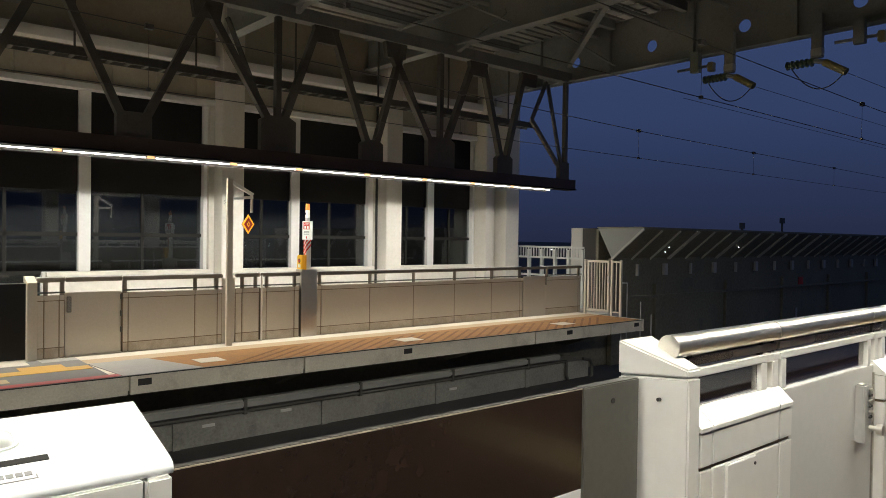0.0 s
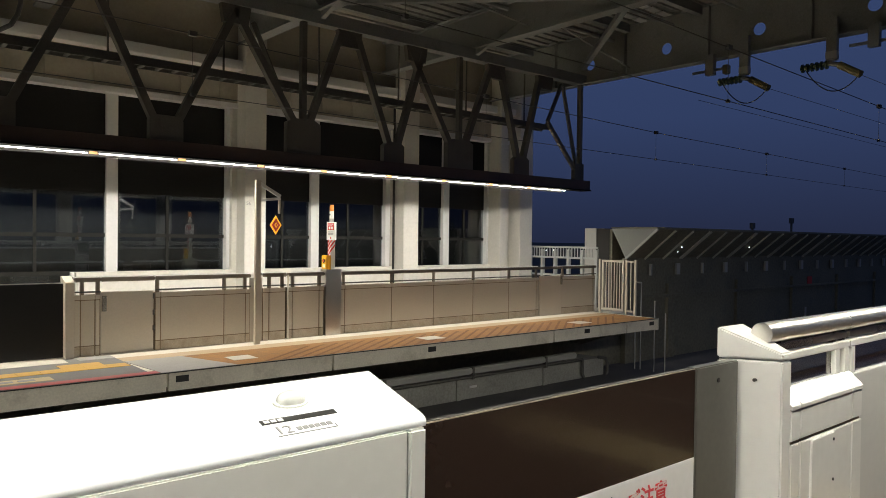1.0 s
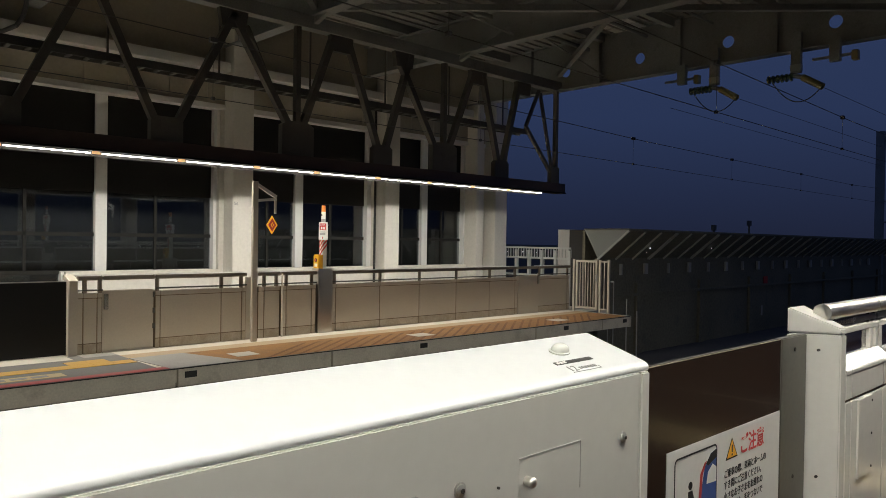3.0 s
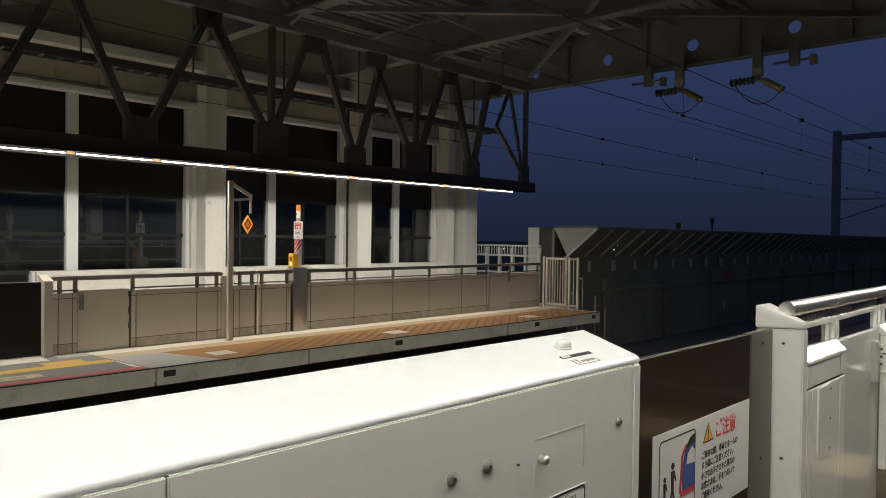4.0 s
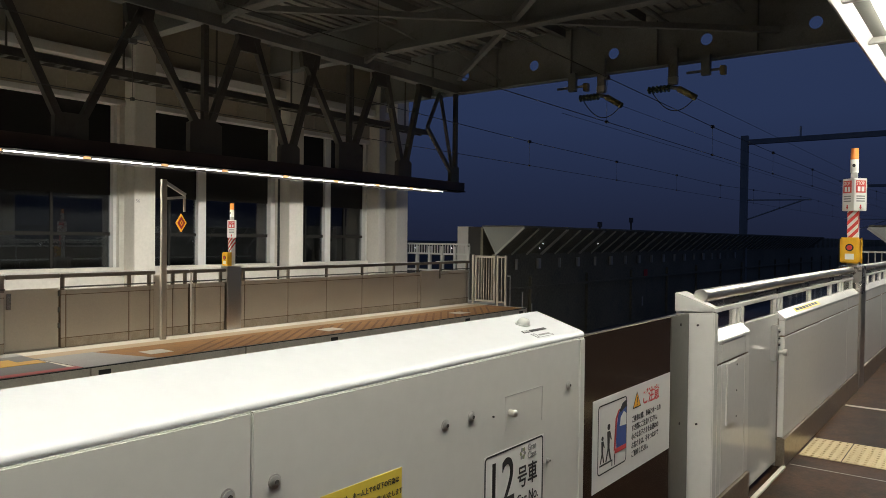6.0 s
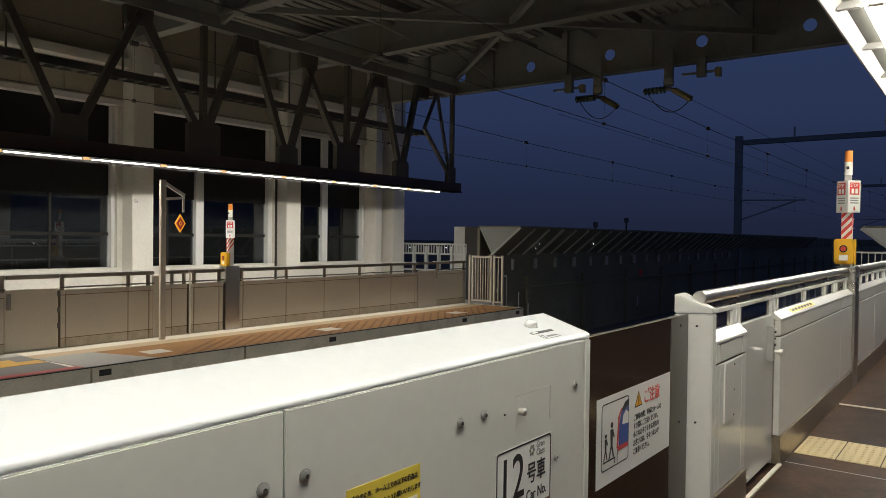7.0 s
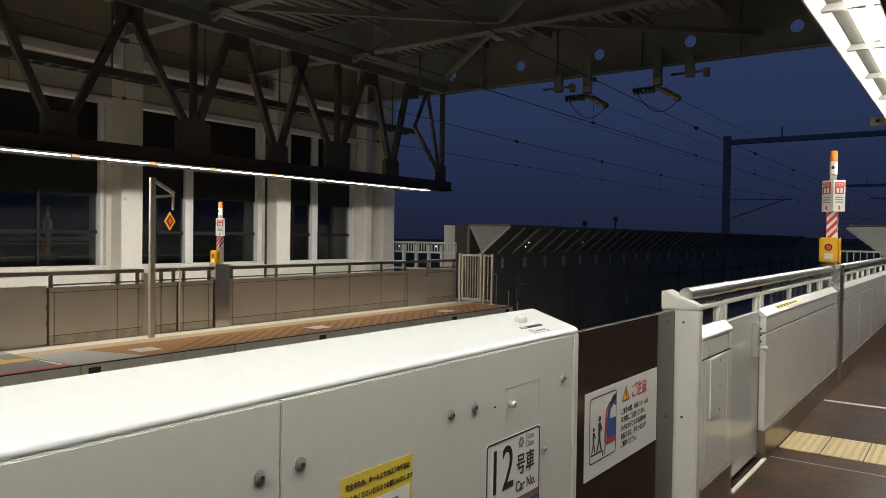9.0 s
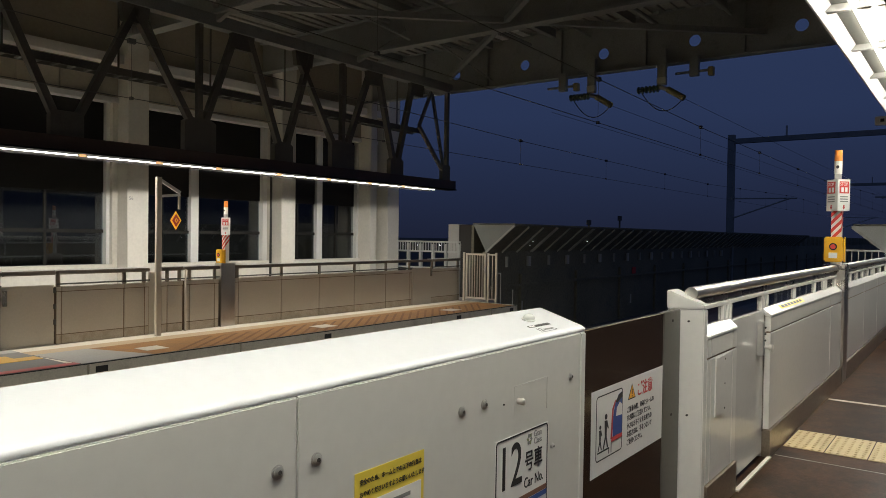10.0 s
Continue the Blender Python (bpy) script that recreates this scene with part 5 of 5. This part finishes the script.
beads = [-2.0 + 5.0 * k for k in range(12)]
SPAN = [(-14, 4.40), (2.0, 4.17), (13.4, 3.97), (28, 3.90), (45, 4.25), (66, 3.95), (88, 4.25), (140, 4.1)]
for yy in (8.98, 4.70):
    ms = thing("messenger_wire", (0, yy, 0), "dark sagging messenger wire of the overhead line", "wire", "overhead wires")
    for (xa, za), (xb, zb) in zip(SPAN[:-1], SPAN[1:]):
        part("strand", Build().tube((xa, 0, za), (xb, 0, zb), 0.007, 6), WIRE, ms)
    wire(yy, 3.41, beads, 0.0055, "dark contact wire of the overhead line")
    for x in beads:
        k = max(i for i in range(len(SPAN) - 1) if SPAN[i][0] <= x)
        (xa, za), (xb, zb) = SPAN[k], SPAN[k + 1]
        zt = za + (zb - za) * (x - xa) / (xb - xa)
        part("dropper", Build().tube((x, 0, 3.41), (x, 0, zt), 0.003, 5), WIRE, ms)
        part("wire_clip", Build().box(x - 0.05, x + 0.05, -0.025, 0.025, zt - 0.03, zt + 0.03), WIRE, ms)
for yy, zz in ((7.62, 5.02), (5.78, 5.02), (9.3, 5.0)):
    w = thing("feeder_wire", (15.2, yy, zz), "dark feeder wire running off from the station", "wire", "overhead wires")
    part("strand", Build().tube((0, 0, 0), (125, 0, 0.0), 0.006, 6), WIRE, w)


# ---- line beyond the platforms ----
def portal(x, h, label):
    p = thing("overhead_line_portal", (x, 0, 0), label, "catenary pole", "overhead line portals")
    for yy in (12.6, 1.0):
        part("mast", Build().box(-0.18, 0.18, yy - 0.2, yy + 0.2, BED, h), GIRD, p)
    part("cross_beam", Build().box(-0.15, 0.15, 1.0, 12.6, h - 0.55, h - 0.25), GIRD, p)
    part("spike", Build().box(-0.05, 0.05, 9.4, 9.5, h - 0.3, h + 0.35), GREY, p)
    for yy in (12.4, 1.2):
        s_ = 1 if yy > 6 else -1
        part("cantilever", Build().tube((0, yy, 4.2), (0, yy - s_ * 3.6, 4.15), 0.05, 8).tube((0, yy, 3.0), (0, yy - s_ * 3.2, 4.15), 0.05, 8), GREY, p)
    return p


pt = portal(45.0, 8.15, "dark steel overhead line portal beyond the platforms")
copy_thing(pt, pose(88, 0, 0))


def sound_wall(y, s, label):
    """Wall beside the track with a slanted glazed hood leaning over the track; s: +1 for the far side."""
    w = thing("sound_wall", (17.0, y, 0), label, "sound barrier", "sound barriers")
    part("wall", Build().box(0.0, 110, 0.0 if s > 0 else -0.15, 0.15 if s > 0 else 0.0, BED, 1.17), FARWALL, w)
    part("rear_wall", Build().box(0.0, 110, s * 0.55 - 0.05, s * 0.55 + 0.05, -1.0, 2.0), FARWALL, w)
    part("hood", Build().prism([(0.0, 1.17), (-s * 1.0, 2.0), (-s * 1.0, 2.03), (0.0, 1.22)], "x", 0.0, 48), FARWALL, w)
    part("hood_top", Build().box(0.0, 48, min(-s * 1.0, s * 0.55), max(-s * 1.0, s * 0.55), 2.031, 2.06), FARWALL, w)
    # Near end panel is paler: the lamplight it catches is in its colour.
    part("end_panel", Build().prism([(s * 0.02, 1.17), (-s * 1.0, 2.02), (s * 0.5, 2.02)], "x", -0.03, 0.0), HOODEND if s > 0 else PALEG, w, "grey triangular end panel")
    part("end_flange", Build().bar((-0.02, s * 0.02, 1.15), (-0.02, -s * 1.02, 2.0), 0.05, 0.06), GREY, w)
    x, k = 0.9, 0
    while x < 46:
        wide = k % 3 == 2
        for off in ((-0.05, 0.05) if wide else (0.0,)):
            part("hood_rib", Build().bar((x + off, 0.0, 1.14), (x + off, -s * 1.0, 1.97), 0.04, 0.05), RIB, w, "pale hood rib")
        x += 0.94 + 0.04 * (k % 2)
        k += 1
    for q in range(18):
        wide = q % 2 == 1
        part("wall_post", Build().box(1.05 + q * 1.44 - (0.09 if wide else 0.03), 1.05 + q * 1.44 + (0.09 if wide else 0.03), -s * 0.10 - 0.04, -s * 0.10 + 0.04, 0.66, 1.0), GREY, w)
    # Small emissive balls make the white dots by the hood.
    for q, (lx, ly, lz) in enumerate(((2.05, 0.5, 1.50), (1.84, 0.5, 1.36), (6.2, 0.5, 1.50))):
        part("marker_lamp", Build().ball((lx, -s * ly, lz), 0.014, cuts=1), CITY, w, "tiny glowing white dot")
    for mx, mz in ((7.4, 2.35), (10.45, 2.6)):
        part("thin_mast", Build().box(mx - 0.03, mx + 0.03, -0.03, 0.03, 2.05, mz).box(mx - 0.09, mx + 0.09, -0.06, 0.06, mz - 0.2, mz), DARKSTEEL, w)
    for q in range(20):
        part("buttress", Build().box(2.0 + q * 4.2, 2.35 + q * 4.2, -s * 0.06 - 0.05, -s * 0.06 + 0.05, BED, 0.4), FARWALL, w)
    part("wall_rail", Build().box(0.0, 110, -s * 0.16 - 0.02, -s * 0.16 + 0.02, 0.0, 0.08), FARWALL, w)
    for q in range(26):
        part("far_post", Build().box(49 + q * 2.2, 49.2 + q * 2.2, -0.1, 0.1, 1.17, 2.0), FARWALL, w)
    return w


sound_wall(12.5, 1, "dark sound wall with slanted hood beyond the opposite platform")
sound_wall(1.4, -1, "dark sound wall with slanted hood beyond the near platform")
pb_ = thing("equipment_cabinet", (17.0, 13.05, 0), "dark steel cabinet with a pale side at the platform end", "cabinet")
part("case", Build().box(0.0, 1.2, 0.03, 0.52, OZ - 0.3, 2.02), BLACKP, pb_)
part("pale_side", Build().box(0.0, 0.5, 0.53, 0.95, OZ - 0.3, 2.03), GREY, pb_)
hr_ = thing("end_hoop_rail", (0, 0, 0), "thin grey hoop rail beside the platform end steps", "rail")
for x, y, zt in ((16.6, 11.72, 0.53), (16.6, 11.9, 0.53), (16.6, 11.29, 0.06), (16.6, 10.96, -0.25)):
    part("stanchion", Build().tube((x, y, BED), (x, y, zt), 0.016, 8), GREY, hr_)
part("hoop", Build().tube((16.6, 11.72, 0.53), (16.6, 11.9, 0.53), 0.022, 8), GREY, hr_)
mk = thing("track_marker", (28.75, 12.48, -1.03), "small pale marker plate on the dark sound wall", "marker")
part("marker_plate", Build().box(-0.07, 0.07, -0.02, 0.0, -0.2, 0.2, 0.005), GREY, mk)
part("bracket", Build().box(-0.03, 0.03, 0.0, 0.03, -0.1, 0.1), DARKSTEEL, mk)
rm = thing("red_wall_marker", (29.08, 12.48, 0.17), "dim red square marker on the dark sound wall", "marker")
part("marker_plate", Build().box(-0.2, 0.2, -0.02, 0.0, -0.19, 0.19, 0.01), RED, rm)
part("bracket", Build().box(-0.04, 0.04, 0.0, 0.03, -0.15, 0.15), DARKSTEEL, rm)

# far lamps of the town
rng = random.Random(4)
for k in range(16):
    r_ = 700
    a = radians(rng.uniform(35, 62)) if k < 10 else radians(rng.uniform(28, 40))
    lp = single("far_town_lamp", Build().ball((r_ * math.cos(a), r_ * math.sin(a), -8.6), rng.uniform(0.35, 0.8), cuts=1), CITY, "tiny white town lamp far away at night", "lamp", "far town lamps")
for k in range(22):
    r_ = 700
    a = radians(rng.uniform(-80, -28))
    lp = single("far_town_lamp", Build().ball((r_ * math.cos(a), r_ * math.sin(a), -8.6), rng.uniform(0.4, 0.9), cuts=1), CITY, "tiny white town lamp far away at night", "lamp", "far town lamps")
